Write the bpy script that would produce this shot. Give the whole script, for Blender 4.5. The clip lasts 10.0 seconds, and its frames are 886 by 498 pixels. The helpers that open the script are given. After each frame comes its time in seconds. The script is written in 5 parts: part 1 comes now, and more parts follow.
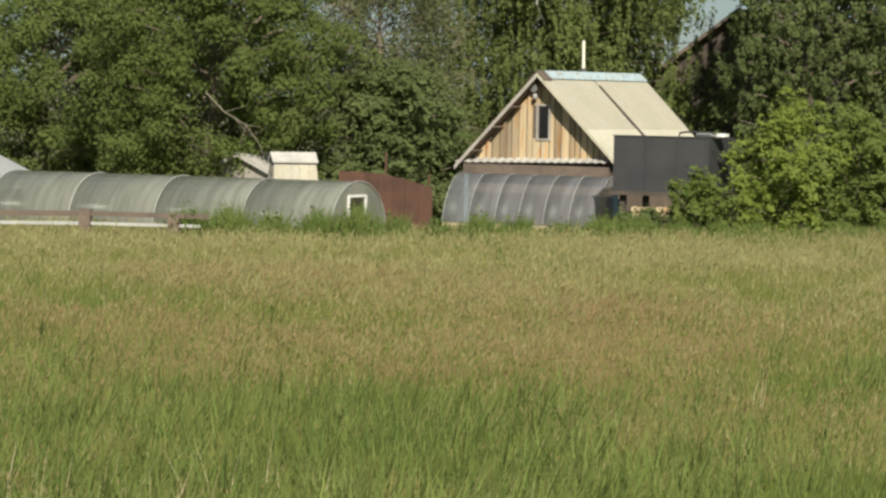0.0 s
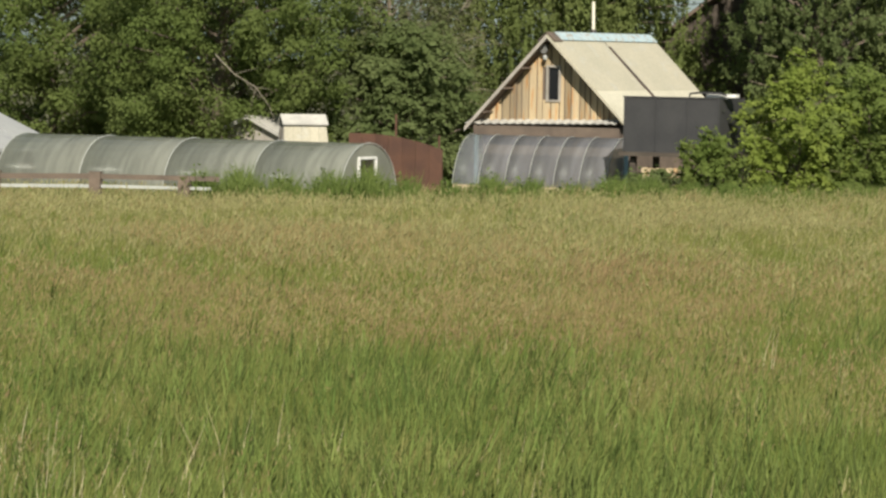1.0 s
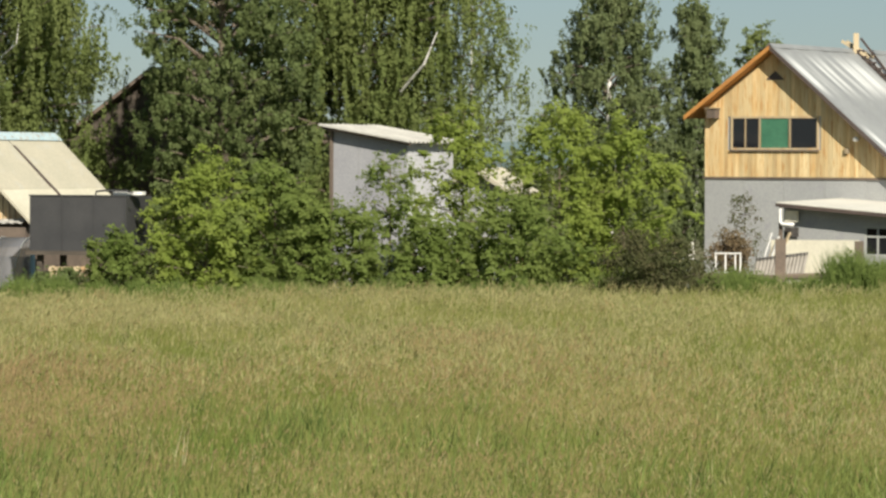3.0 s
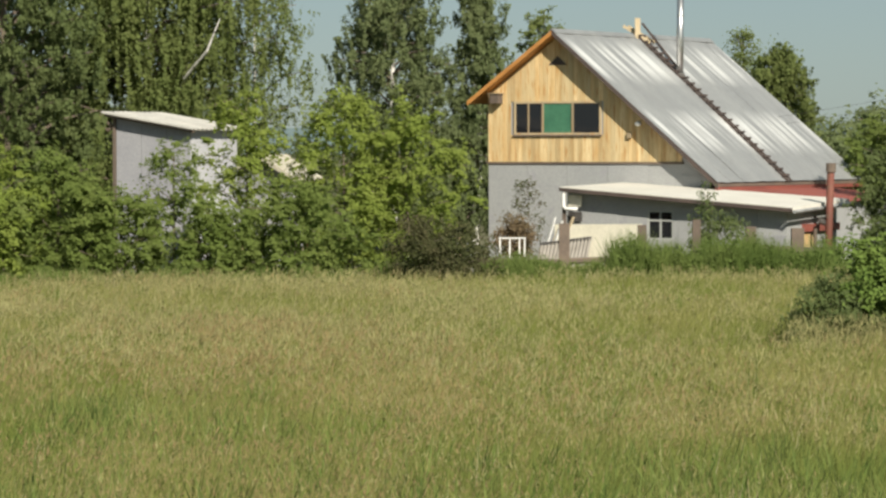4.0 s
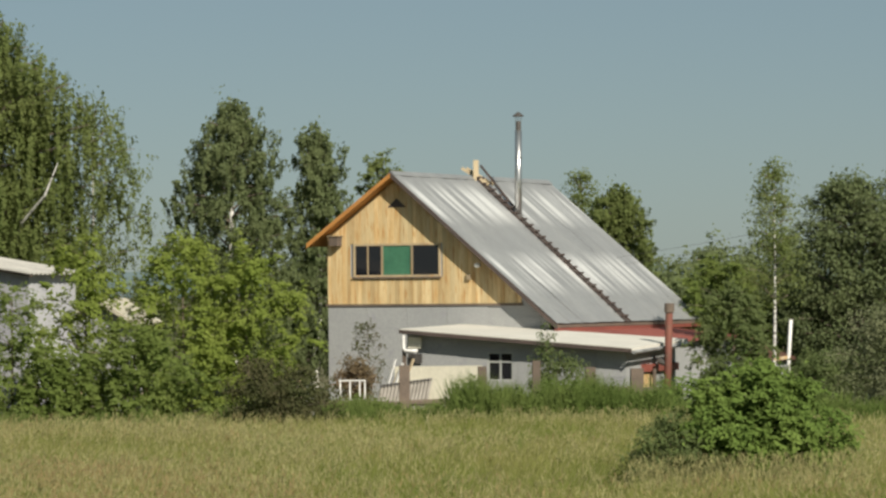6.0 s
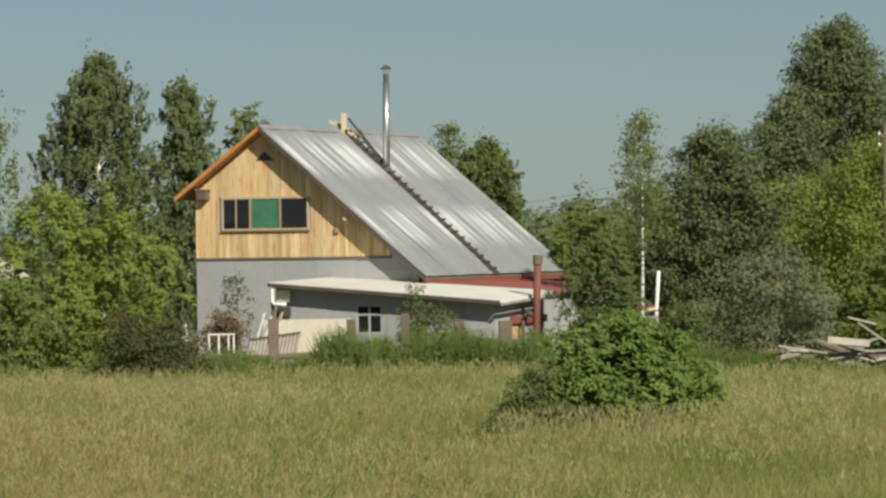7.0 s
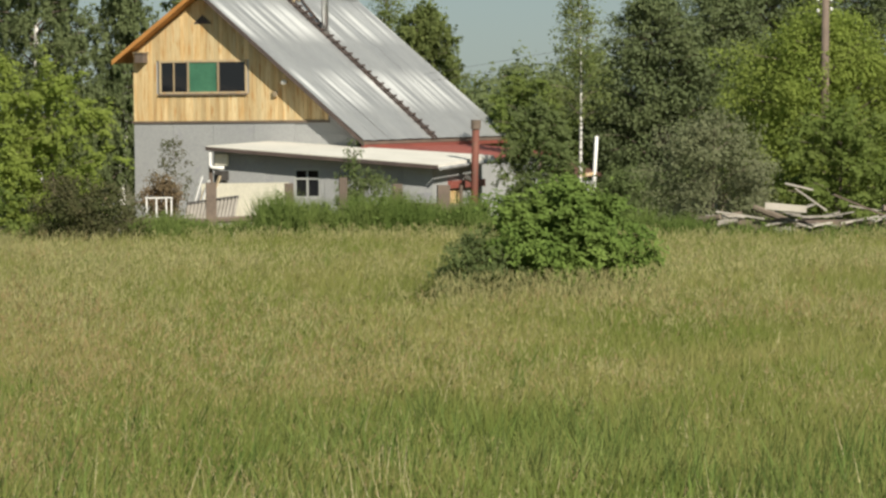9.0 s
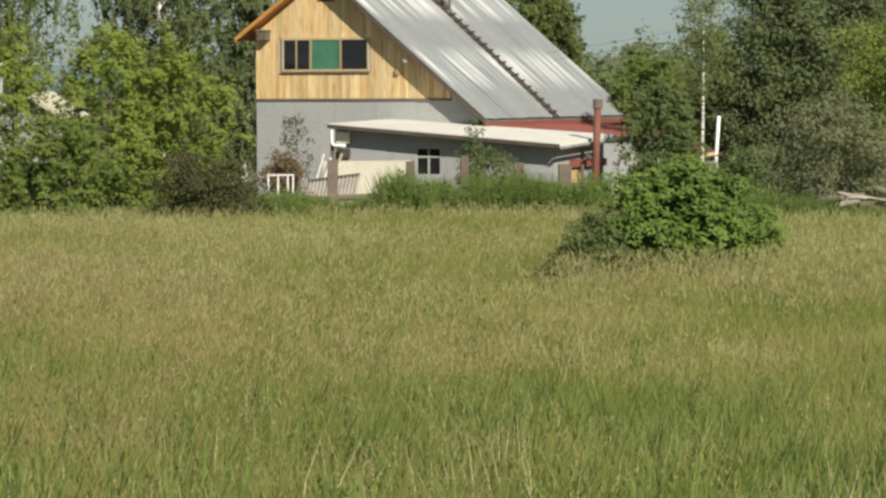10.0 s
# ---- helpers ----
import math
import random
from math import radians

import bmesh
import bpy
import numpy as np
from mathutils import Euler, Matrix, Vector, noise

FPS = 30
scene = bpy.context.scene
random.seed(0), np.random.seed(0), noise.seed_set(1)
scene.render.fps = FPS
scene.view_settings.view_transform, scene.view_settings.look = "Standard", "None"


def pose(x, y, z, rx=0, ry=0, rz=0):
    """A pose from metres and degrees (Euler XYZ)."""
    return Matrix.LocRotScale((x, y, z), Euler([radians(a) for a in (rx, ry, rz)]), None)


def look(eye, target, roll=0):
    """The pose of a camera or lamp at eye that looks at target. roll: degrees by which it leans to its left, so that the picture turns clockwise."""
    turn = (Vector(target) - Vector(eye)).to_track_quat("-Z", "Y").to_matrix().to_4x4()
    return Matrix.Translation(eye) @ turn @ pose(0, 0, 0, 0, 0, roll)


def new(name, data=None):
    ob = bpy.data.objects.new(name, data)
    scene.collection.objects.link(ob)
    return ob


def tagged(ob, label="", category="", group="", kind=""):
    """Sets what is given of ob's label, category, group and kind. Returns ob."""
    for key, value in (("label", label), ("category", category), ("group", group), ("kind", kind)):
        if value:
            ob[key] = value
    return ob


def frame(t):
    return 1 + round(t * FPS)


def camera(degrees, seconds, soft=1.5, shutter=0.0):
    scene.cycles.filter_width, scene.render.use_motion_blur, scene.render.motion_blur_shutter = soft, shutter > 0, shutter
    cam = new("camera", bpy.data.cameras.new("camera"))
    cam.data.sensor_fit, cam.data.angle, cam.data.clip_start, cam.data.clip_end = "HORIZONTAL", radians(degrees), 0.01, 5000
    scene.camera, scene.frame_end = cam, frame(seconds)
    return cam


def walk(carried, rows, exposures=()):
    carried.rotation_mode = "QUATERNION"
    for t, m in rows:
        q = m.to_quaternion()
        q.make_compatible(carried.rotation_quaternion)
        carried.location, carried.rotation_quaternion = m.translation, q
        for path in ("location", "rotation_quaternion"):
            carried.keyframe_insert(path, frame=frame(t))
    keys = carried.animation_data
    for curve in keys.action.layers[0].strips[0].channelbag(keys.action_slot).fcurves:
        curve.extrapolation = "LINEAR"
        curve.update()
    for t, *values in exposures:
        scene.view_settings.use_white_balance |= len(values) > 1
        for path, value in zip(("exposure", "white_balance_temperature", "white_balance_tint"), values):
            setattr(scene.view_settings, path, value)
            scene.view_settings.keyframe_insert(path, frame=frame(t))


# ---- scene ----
# A hand-held long lens turns where it stands, on a bank above a meadow; no step is taken.
EYE = 4.4
cam = camera(14.886, 10.0, soft=2.6)
ROWS = [  # seconds, degrees to the right, degrees up, lean
    (0.0, -10.000, -2.600, 1.108),
    (0.2, -10.944, -3.037, 1.142),
    (0.3, -11.032, -3.236, 1.149),
    (0.4, -10.779, -3.512, 1.167),
    (0.5, -10.529, -3.569, 1.164),
    (0.7, -10.179, -3.599, 1.079),
    (0.9, -10.136, -3.582, 0.983),
    (1.0, -10.165, -3.250, 0.922),
    (1.2, -10.385, -2.609, 0.885),
    (1.3, -10.375, -2.413, 0.866),
    (1.4, -10.192, -2.060, 0.844),
    (1.5, -10.005, -1.809, 0.829),
    (1.6, -9.585, -1.580, 0.821),
    (1.7, -9.278, -1.450, 0.812),
    (1.8, -8.305, -1.337, 0.816),
    (1.9, -7.610, -1.355, 0.811),
    (2.0, -6.629, -1.366, 0.810),
    (2.1, -5.985, -1.359, 0.759),
    (2.2, -4.867, -1.374, 0.709),
    (2.3, -4.170, -1.398, 0.657),
    (2.4, -3.293, -1.438, 0.606),
    (2.5, -2.864, -1.479, 0.547),
    (2.7, -1.855, -1.470, 0.422),
    (2.8, -1.236, -1.481, 0.355),
    (3.0, -0.202, -1.508, 0.248),
    (3.2, 0.667, -1.531, 0.176),
    (4.3, 3.876, -1.770, -0.103),
    (4.5, 3.997, -1.650, -0.041),
    (4.7, 4.393, -1.326, -0.069),
    (4.9, 4.905, -0.829, -0.097),
    (5.0, 5.176, -0.533, -0.108),
    (5.2, 5.297, -0.160, -0.130),
    (6.3, 6.691, 0.754, -0.636),
    (6.5, 7.111, 0.752, -0.682),
    (6.7, 7.709, 0.689, -0.732),
    (6.9, 8.203, 0.206, -0.785),
    (7.0, 8.367, -0.168, -0.807),
    (7.2, 8.527, -0.750, -0.784),
    (7.3, 8.634, -0.902, -0.771),
    (7.4, 8.784, -1.009, -0.765),
    (7.5, 8.930, -1.038, -0.733),
    (7.7, 9.320, -1.334, -0.737),
    (7.8, 9.386, -1.588, -0.736),
    (8.0, 9.444, -1.754, -0.733),
    (8.2, 9.462, -1.899, -0.711),
    (8.5, 9.460, -2.041, -0.682),
    (8.7, 9.448, -2.230, -0.630),
    (9.0, 9.387, -2.470, -0.550),
    (9.3, 9.032, -2.669, -0.508),
    (9.5, 8.636, -2.953, -0.478),
    (9.7, 8.048, -3.130, -0.382),
    (9.8, 7.742, -3.107, -0.329),
    (10.0, 7.342, -2.817, -0.240),
]
walk(cam, [(t, pose(0, 0, EYE, 0, 0, -yaw) @ pose(0, 0, 0, 90 + pitch) @ pose(0, 0, 0, 0, 0, lean)) for t, yaw, pitch, lean in ROWS],
     exposures=[(0.0, 0.44), (2.0, 0.49), (3.0, 0.57), (4.5, 0.42), (6.5, 0.24), (7.5, 0.35), (8.5, 0.44), (10.0, 0.46)])

# ---- daylight: clear, slightly hazy sky, sun behind the viewer's right shoulder ----
SUN_AZ, SUN_EL = 161.0, 34.0
world = bpy.data.worlds.new("sky")
scene.world = world
world.use_nodes = True
wn = world.node_tree.nodes
wl = world.node_tree.links
sky = wn.new("ShaderNodeTexSky")
sky.sky_type = "NISHITA"
sky.sun_disc = False
sky.sun_elevation = radians(SUN_EL)
sky.sun_rotation = radians(SUN_AZ)
sky.air_density = 1.0
sky.altitude = 1500
sky.dust_density = 1.2
sky.ozone_density = 2.5
thin = wn.new("ShaderNodeVectorMath")  # strength of the clear sky behind the haze
thin.operation = "SCALE"
thin.inputs["Scale"].default_value = 0.11
haze = wn.new("ShaderNodeMix")
haze.data_type = "RGBA"
haze.inputs[0].default_value = 0.80
haze.inputs[7].default_value = (0.135, 0.179, 0.181, 1)
wl.new(sky.outputs[0], thin.inputs[0])
wl.new(thin.outputs[0], haze.inputs[6])
wl.new(haze.outputs[2], wn["Background"].inputs[0])
wn["Background"].inputs[1].default_value = 1.0
sun = bpy.data.lights.new("sun", "SUN")
sun.energy, sun.angle, sun.color = 4.7, radians(0.6), (1.0, 0.93, 0.80)
sun_ob = new("sun", sun)
sa, se = radians(SUN_AZ), radians(SUN_EL)
sun_ob.matrix_world = look((60 * math.sin(sa), 60 * math.cos(sa), 40), (60 * math.sin(sa) - math.sin(sa) * math.cos(se), 60 * math.cos(sa) - math.cos(sa) * math.cos(se), 40 - math.sin(se)))


# ---- materials ----
def mat(name, c1, c2, scale=1.0, rough=0.85, metal=0.0, bump=0.15, fine=25.0, vary=0.0, island=0.0, stretch=(1, 1, 1), translucent=0.0, c3=None, spots=0.0):
    """Two scales of variation between c1 and c2, grain and bump; vary: by piece, island: by leaf or blade."""
    m = bpy.data.materials.new(name)
    m.use_nodes = True
    n, k = m.node_tree.nodes, m.node_tree.links
    b = n["Principled BSDF"]
    co = n.new("ShaderNodeTexCoord")
    mp = n.new("ShaderNodeMapping")
    mp.inputs["Scale"].default_value = stretch
    k.new(co.outputs["Object"], mp.inputs[0])
    n1 = n.new("ShaderNodeTexNoise")
    n1.inputs["Scale"].default_value, n1.inputs["Detail"].default_value = scale, 4
    n2 = n.new("ShaderNodeTexNoise")
    n2.inputs["Scale"].default_value, n2.inputs["Detail"].default_value = fine, 3
    k.new(mp.outputs[0], n1.inputs["Vector"]), k.new(mp.outputs[0], n2.inputs["Vector"])
    fac = n.new("ShaderNodeMapRange")
    fac.inputs[1].default_value, fac.inputs[2].default_value = 0.34, 0.66
    k.new(n1.outputs["Fac"], fac.inputs[0])
    mix = n.new("ShaderNodeMix")
    mix.data_type = "RGBA"
    mix.inputs[6].default_value, mix.inputs[7].default_value = (*c1, 1), (*c2, 1)
    k.new(fac.outputs[0], mix.inputs[0])
    out = mix.outputs[2]
    if c3 and spots:
        n3 = n.new("ShaderNodeTexNoise")
        n3.inputs["Scale"].default_value, n3.inputs["Detail"].default_value = scale * 2.7, 6
        k.new(mp.outputs[0], n3.inputs["Vector"])
        r3 = n.new("ShaderNodeMapRange")
        r3.inputs[1].default_value, r3.inputs[2].default_value = 0.62 - 0.2 * spots, 0.70 - 0.1 * spots
        k.new(n3.outputs["Fac"], r3.inputs[0])
        mx = n.new("ShaderNodeMix")
        mx.data_type = "RGBA"
        mx.inputs[7].default_value = (*c3, 1)
        k.new(r3.outputs[0], mx.inputs[0]), k.new(out, mx.inputs[6])
        out = mx.outputs[2]
    amount = n.new("ShaderNodeMapRange")
    amount.inputs[3].default_value, amount.inputs[4].default_value = 0.78, 1.22
    k.new(n2.outputs["Fac"], amount.inputs[0])
    value = amount.outputs[0]
    for node, socket, much in (("ShaderNodeObjectInfo", "Random", vary), ("ShaderNodeNewGeometry", "Random Per Island", island)):
        if much:
            src = n.new(node)
            r = n.new("ShaderNodeMapRange")
            r.inputs[3].default_value, r.inputs[4].default_value = 1 - much, 1 + much
            k.new(src.outputs[socket], r.inputs[0])
            mul = n.new("ShaderNodeMath")
            mul.operation = "MULTIPLY"
            k.new(value, mul.inputs[0]), k.new(r.outputs[0], mul.inputs[1])
            value = mul.outputs[0]
    hsv = n.new("ShaderNodeHueSaturation")
    k.new(out, hsv.inputs["Color"]), k.new(value, hsv.inputs["Value"])
    k.new(hsv.outputs[0], b.inputs["Base Color"])
    b.inputs["Roughness"].default_value, b.inputs["Metallic"].default_value = rough, metal
    if bump:
        bp = n.new("ShaderNodeBump")
        bp.inputs["Strength"].default_value, bp.inputs["Distance"].default_value = bump, 0.02
        k.new(n2.outputs["Fac"], bp.inputs["Height"]), k.new(bp.outputs[0], b.inputs["Normal"])
    if translucent:
        b.inputs["Specular IOR Level"].default_value = 0.12
        tr = n.new("ShaderNodeBsdfTranslucent")
        ms = n.new("ShaderNodeMixShader")
        ms.inputs[0].default_value = translucent
        k.new(hsv.outputs[0], tr.inputs[0]), k.new(b.outputs[0], ms.inputs[1]), k.new(tr.outputs[0], ms.inputs[2])
        k.new(ms.outputs[0], n["Material Output"].inputs[0])
    return m


def film_mat(name, tint, clear, rough):
    """Weathered polycarbonate: part of the light goes straight through."""
    m = mat(name, tint, tuple(0.70 * c for c in tint), 1.1, rough, 0, 0.25, 9, stretch=(5, 0.5, 0.5))
    n, k = m.node_tree.nodes, m.node_tree.links
    t = n.new("ShaderNodeBsdfTransparent")
    t.inputs[0].default_value = (0.85, 0.88, 0.86, 1)
    tl = n.new("ShaderNodeBsdfTranslucent")
    tl.inputs[0].default_value = (*tint, 1)
    s0, s1 = n.new("ShaderNodeMixShader"), n.new("ShaderNodeMixShader")
    s0.inputs[0].default_value, s1.inputs[0].default_value = 0.3, clear
    k.new(n["Principled BSDF"].outputs[0], s0.inputs[1]), k.new(tl.outputs[0], s0.inputs[2])
    k.new(s0.outputs[0], s1.inputs[1]), k.new(t.outputs[0], s1.inputs[2])
    k.new(s1.outputs[0], n["Material Output"].inputs[0])
    return m


SOIL = mat("soil_and_thatch", (0.11, 0.105, 0.045), (0.15, 0.135, 0.065), 0.35, 0.95, 0, 0.4, 9)
GRASS = mat("green_grass", (0.180, 0.225, 0.050), (0.305, 0.295, 0.105), 0.25, 0.75, 0, 0, 2.5, island=0.22, translucent=0.55)
GRASS_NEAR = mat("fresh_green_grass", (0.086, 0.130, 0.030), (0.164, 0.198, 0.056), 0.7, 0.7, 0, 0, 2.5, island=0.62, translucent=0.36)
HEADS = mat("ripe_seed_heads", (0.375, 0.305, 0.140), (0.335, 0.240, 0.122), 0.22, 0.75, 0, 0, 1.6, island=0.22, translucent=0.55)
PALE_HEADS = mat("pale_seed_heads", (0.375, 0.355, 0.165), (0.320, 0.295, 0.135), 0.3, 0.75, 0, 0, 1.6, island=0.3, translucent=0.5)
STRAW = mat("dry_straw", (0.42, 0.34, 0.18), (0.50, 0.44, 0.28), 1, 0.7, 0, 0, 5, island=0.3)
WEEDS = mat("weed_leaves", (0.125, 0.180, 0.045), (0.170, 0.220, 0.062), 0.6, 0.75, 0, 0, 3, island=0.24, translucent=0.48)
LEAF_MAPLE = mat("maple_leaves", (0.140, 0.188, 0.052), (0.178, 0.222, 0.070), 0.5, 0.75, 0, 0, 3, island=0.09, translucent=0.54)
LEAF_DARK = mat("dark_leaves", (0.145, 0.190, 0.070), (0.185, 0.225, 0.090), 0.5, 0.75, 0, 0, 3, island=0.09, translucent=0.54)
# Greyer, lighter leaves: haze before the far trees is put into the colour.
LEAF_HAZED = mat("poplar_leaves", (0.165, 0.206, 0.090), (0.205, 0.242, 0.110), 0.5, 0.75, 0, 0, 3, island=0.09, translucent=0.52)
LEAF_SILVER = mat("silver_poplar_leaves", (0.122, 0.155, 0.068), (0.165, 0.198, 0.088), 0.5, 0.5, 0, 0, 3, island=0.16, translucent=0.45)
LEAF_RUST = mat("withered_brown_leaves", (0.190, 0.135, 0.080), (0.140, 0.112, 0.062), 0.9, 0.8, 0, 0, 3, island=0.3, translucent=0.3)
LEAF_BIRCH = mat("birch_leaves", (0.170, 0.215, 0.068), (0.215, 0.252, 0.088), 0.5, 0.75, 0, 0, 3, island=0.09, translucent=0.54)
LEAF_BRIGHT = mat("bright_leaves", (0.225, 0.290, 0.058), (0.285, 0.342, 0.082), 0.6, 0.75, 0, 0, 3, island=0.09, translucent=0.54)
LEAF_BUSH = mat("elder_leaves", (0.168, 0.226, 0.056), (0.215, 0.268, 0.076), 0.7, 0.75, 0, 0, 3, island=0.09, translucent=0.54)
LEAF_FIELD = mat("field_bush_leaves", (0.118, 0.182, 0.040), (0.170, 0.238, 0.056), 0.8, 0.7, 0, 0, 3, island=0.15, translucent=0.35)
LEAF_WILLOW = mat("willow_leaves", (0.255, 0.268, 0.155), (0.175, 0.196, 0.098), 0.8, 0.75, 0, 0, 3, island=0.10, translucent=0.48)
LEAF_BROWN = mat("reddish_shrub_leaves", (0.095, 0.112, 0.045), (0.125, 0.112, 0.056), 0.9, 0.75, 0, 0, 3, island=0.10, translucent=0.48)
LEAF_DRY = mat("dry_twigs_and_leaves", (0.21, 0.215, 0.105), (0.155, 0.185, 0.075), 0.9, 0.75, 0, 0, 3, island=0.10, translucent=0.48)
BARK = mat("bark", (0.13, 0.10, 0.075), (0.21, 0.17, 0.13), 2, 0.9, 0, 0.5, 18, stretch=(1, 1, 0.3))
BIRCH_BARK = mat("birch_bark", (0.72, 0.70, 0.66), (0.60, 0.58, 0.54), 2, 0.7, 0, 0.2, 9, c3=(0.06, 0.05, 0.05), spots=0.45, stretch=(1, 1, 2.5))
OLD_GREY = mat("silvered_old_boards", (0.36, 0.33, 0.29), (0.27, 0.245, 0.21), 2, 0.9, vary=0.2)
BLEACHED = mat("sun_bleached_boards", (0.41, 0.375, 0.325), (0.31, 0.28, 0.24), 2, 0.9, vary=0.2)
DEADWOOD = mat("bare_branch", (0.27, 0.235, 0.175), (0.20, 0.175, 0.130), 2, 0.9)
FRESH_BOARD = mat("fresh_pine_boards", (0.54, 0.37, 0.17), (0.66, 0.52, 0.29), 1.0, 0.65, 0, 0.2, 12, vary=0.20, stretch=(5, 5, 0.5), c3=(0.50, 0.27, 0.09), spots=0.4)
OLD_BOARD = mat("weathered_boards", (0.46, 0.355, 0.21), (0.34, 0.275, 0.185), 1.1, 0.8, 0, 0.35, 14, vary=0.36, stretch=(5, 5, 0.4), c3=(0.42, 0.22, 0.08), spots=0.35)
SHADED_BOARD = mat("shaded_old_logs", (0.060, 0.048, 0.038), (0.10, 0.082, 0.064), 1.5, 0.9, 0, 0.4, 12, stretch=(0.5, 0.5, 4))
TIMBER = mat("old_timber", (0.165, 0.125, 0.095), (0.110, 0.085, 0.068), 1.5, 0.9, 0, 0.4, 14, vary=0.15)
PALE_WOOD = mat("pale_sawn_wood", (0.62, 0.50, 0.32), (0.52, 0.41, 0.26), 2, 0.8, 0, 0.2, 15, vary=0.15)
GREY_PANEL = mat("grey_flat_sheet", (0.345, 0.350, 0.345), (0.305, 0.310, 0.310), 0.7, 0.85, 0, 0.1, 20, vary=0.06, c3=(0.30, 0.30, 0.31), spots=0.2)
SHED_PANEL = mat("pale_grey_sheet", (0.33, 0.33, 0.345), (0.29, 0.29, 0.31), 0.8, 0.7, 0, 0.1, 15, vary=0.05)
# The side wall's extra brightness over the front is put into this colour.
SHED_SIDE = mat("brightened_flat_sheet", (0.49, 0.49, 0.50), (0.43, 0.43, 0.45), 0.8, 0.7, 0, 0.1, 15, vary=0.05)
ROOF_METAL = mat("galvanised_roof", (0.335, 0.34, 0.335), (0.295, 0.30, 0.30), 0.8, 0.45, 0.30, 0.05, 8, vary=0.05, stretch=(0.5, 1.6, 0.5))


def glint_streaks(m):
    """Whitish glints painted down the sheets, strongest in two courses where the sheets lap."""
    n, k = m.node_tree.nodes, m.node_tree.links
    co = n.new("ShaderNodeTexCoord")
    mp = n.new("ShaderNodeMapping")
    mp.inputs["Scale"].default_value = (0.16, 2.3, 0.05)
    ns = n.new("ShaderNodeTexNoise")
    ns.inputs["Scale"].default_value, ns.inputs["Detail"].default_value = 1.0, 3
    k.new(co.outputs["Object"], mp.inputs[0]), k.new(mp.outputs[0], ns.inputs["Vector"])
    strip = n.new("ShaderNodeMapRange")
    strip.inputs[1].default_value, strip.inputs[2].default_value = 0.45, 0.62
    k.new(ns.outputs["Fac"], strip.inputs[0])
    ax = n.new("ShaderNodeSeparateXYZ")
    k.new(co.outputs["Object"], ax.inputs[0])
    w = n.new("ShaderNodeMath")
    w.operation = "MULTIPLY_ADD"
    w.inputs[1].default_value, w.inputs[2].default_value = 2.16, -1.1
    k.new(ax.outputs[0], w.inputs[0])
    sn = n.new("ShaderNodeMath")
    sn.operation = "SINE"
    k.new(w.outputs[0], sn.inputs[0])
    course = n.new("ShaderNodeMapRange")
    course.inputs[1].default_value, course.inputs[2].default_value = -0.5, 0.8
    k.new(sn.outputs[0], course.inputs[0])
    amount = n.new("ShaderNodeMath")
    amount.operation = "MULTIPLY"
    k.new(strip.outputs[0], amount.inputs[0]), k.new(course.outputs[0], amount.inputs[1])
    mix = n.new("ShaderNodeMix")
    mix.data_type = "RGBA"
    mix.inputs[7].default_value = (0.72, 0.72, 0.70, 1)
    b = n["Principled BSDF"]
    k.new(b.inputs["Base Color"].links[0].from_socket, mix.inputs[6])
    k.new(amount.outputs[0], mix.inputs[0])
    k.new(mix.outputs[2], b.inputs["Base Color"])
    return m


glint_streaks(ROOF_METAL)
PALE_ROOF = mat("faded_roof_sheet", (0.47, 0.43, 0.33), (0.42, 0.39, 0.30), 0.9, 0.75, 0, 0.1, 12, vary=0.05, c3=(0.45, 0.43, 0.36), spots=0.2)
PALER_ROOF = mat("bleached_roof_sheet", (0.60, 0.56, 0.44), (0.53, 0.495, 0.385), 0.9, 0.75, 0, 0.1, 12, vary=0.05)
BLUE_CAP = mat("pale_blue_worn_metal", (0.42, 0.56, 0.62), (0.52, 0.60, 0.60), 2.5, 0.6, 0.1, 0.1, 12, c3=(0.38, 0.33, 0.26), spots=0.4)
LIGHT_ROOF = mat("pale_slate_roof", (0.68, 0.65, 0.58), (0.60, 0.575, 0.51), 0.8, 0.8, 0, 0.2, 14)
RED_ROOF = mat("red_painted_roof", (0.26, 0.078, 0.058), (0.21, 0.066, 0.052), 0.8, 0.55, 0, 0.1, 12)
RUST = mat("rusty_metal", (0.120, 0.058, 0.036), (0.085, 0.043, 0.030), 1.5, 0.85, 0.1, 0.3, 16, vary=0.15)
RED_OXIDE = mat("red_oxide_iron", (0.20, 0.070, 0.048), (0.145, 0.055, 0.040), 2.0, 0.75, 0.1, 0.2, 14, c3=(0.14, 0.075, 0.05), spots=0.35)
TANK = mat("dark_grey_metal", (0.055, 0.054, 0.055), (0.040, 0.040, 0.042), 1.2, 0.7, 0.1, 0.1, 14)
WHITE = mat("white_paint", (0.78, 0.77, 0.74), (0.70, 0.69, 0.66), 2, 0.6, 0, 0.05, 12)
CREAM = mat("cream_sheet", (0.74, 0.70, 0.57), (0.66, 0.62, 0.50), 1.3, 0.7, 0, 0.05, 12)
CREAM_RIB = mat("cream_rib_paint", (0.40, 0.41, 0.38), (0.34, 0.35, 0.33), 1.3, 0.7)
BLUE_PAINT = mat("light_blue_paint", (0.36, 0.52, 0.62), (0.46, 0.58, 0.64), 2, 0.7)
GREEN_CLOTH = mat("green_curtain", (0.035, 0.135, 0.078), (0.055, 0.175, 0.10), 1.2, 0.8, 0, 0.2, 8)
STEEL = mat("stainless_pipe", (0.62, 0.61, 0.59), (0.52, 0.52, 0.51), 1.5, 0.3, 0.9, 0.05, 9)
SOOT_AND_SHADE = mat("sooty_metal_and_shade", (0.07, 0.065, 0.06), (0.13, 0.12, 0.11), 3, 0.7, 0.4)
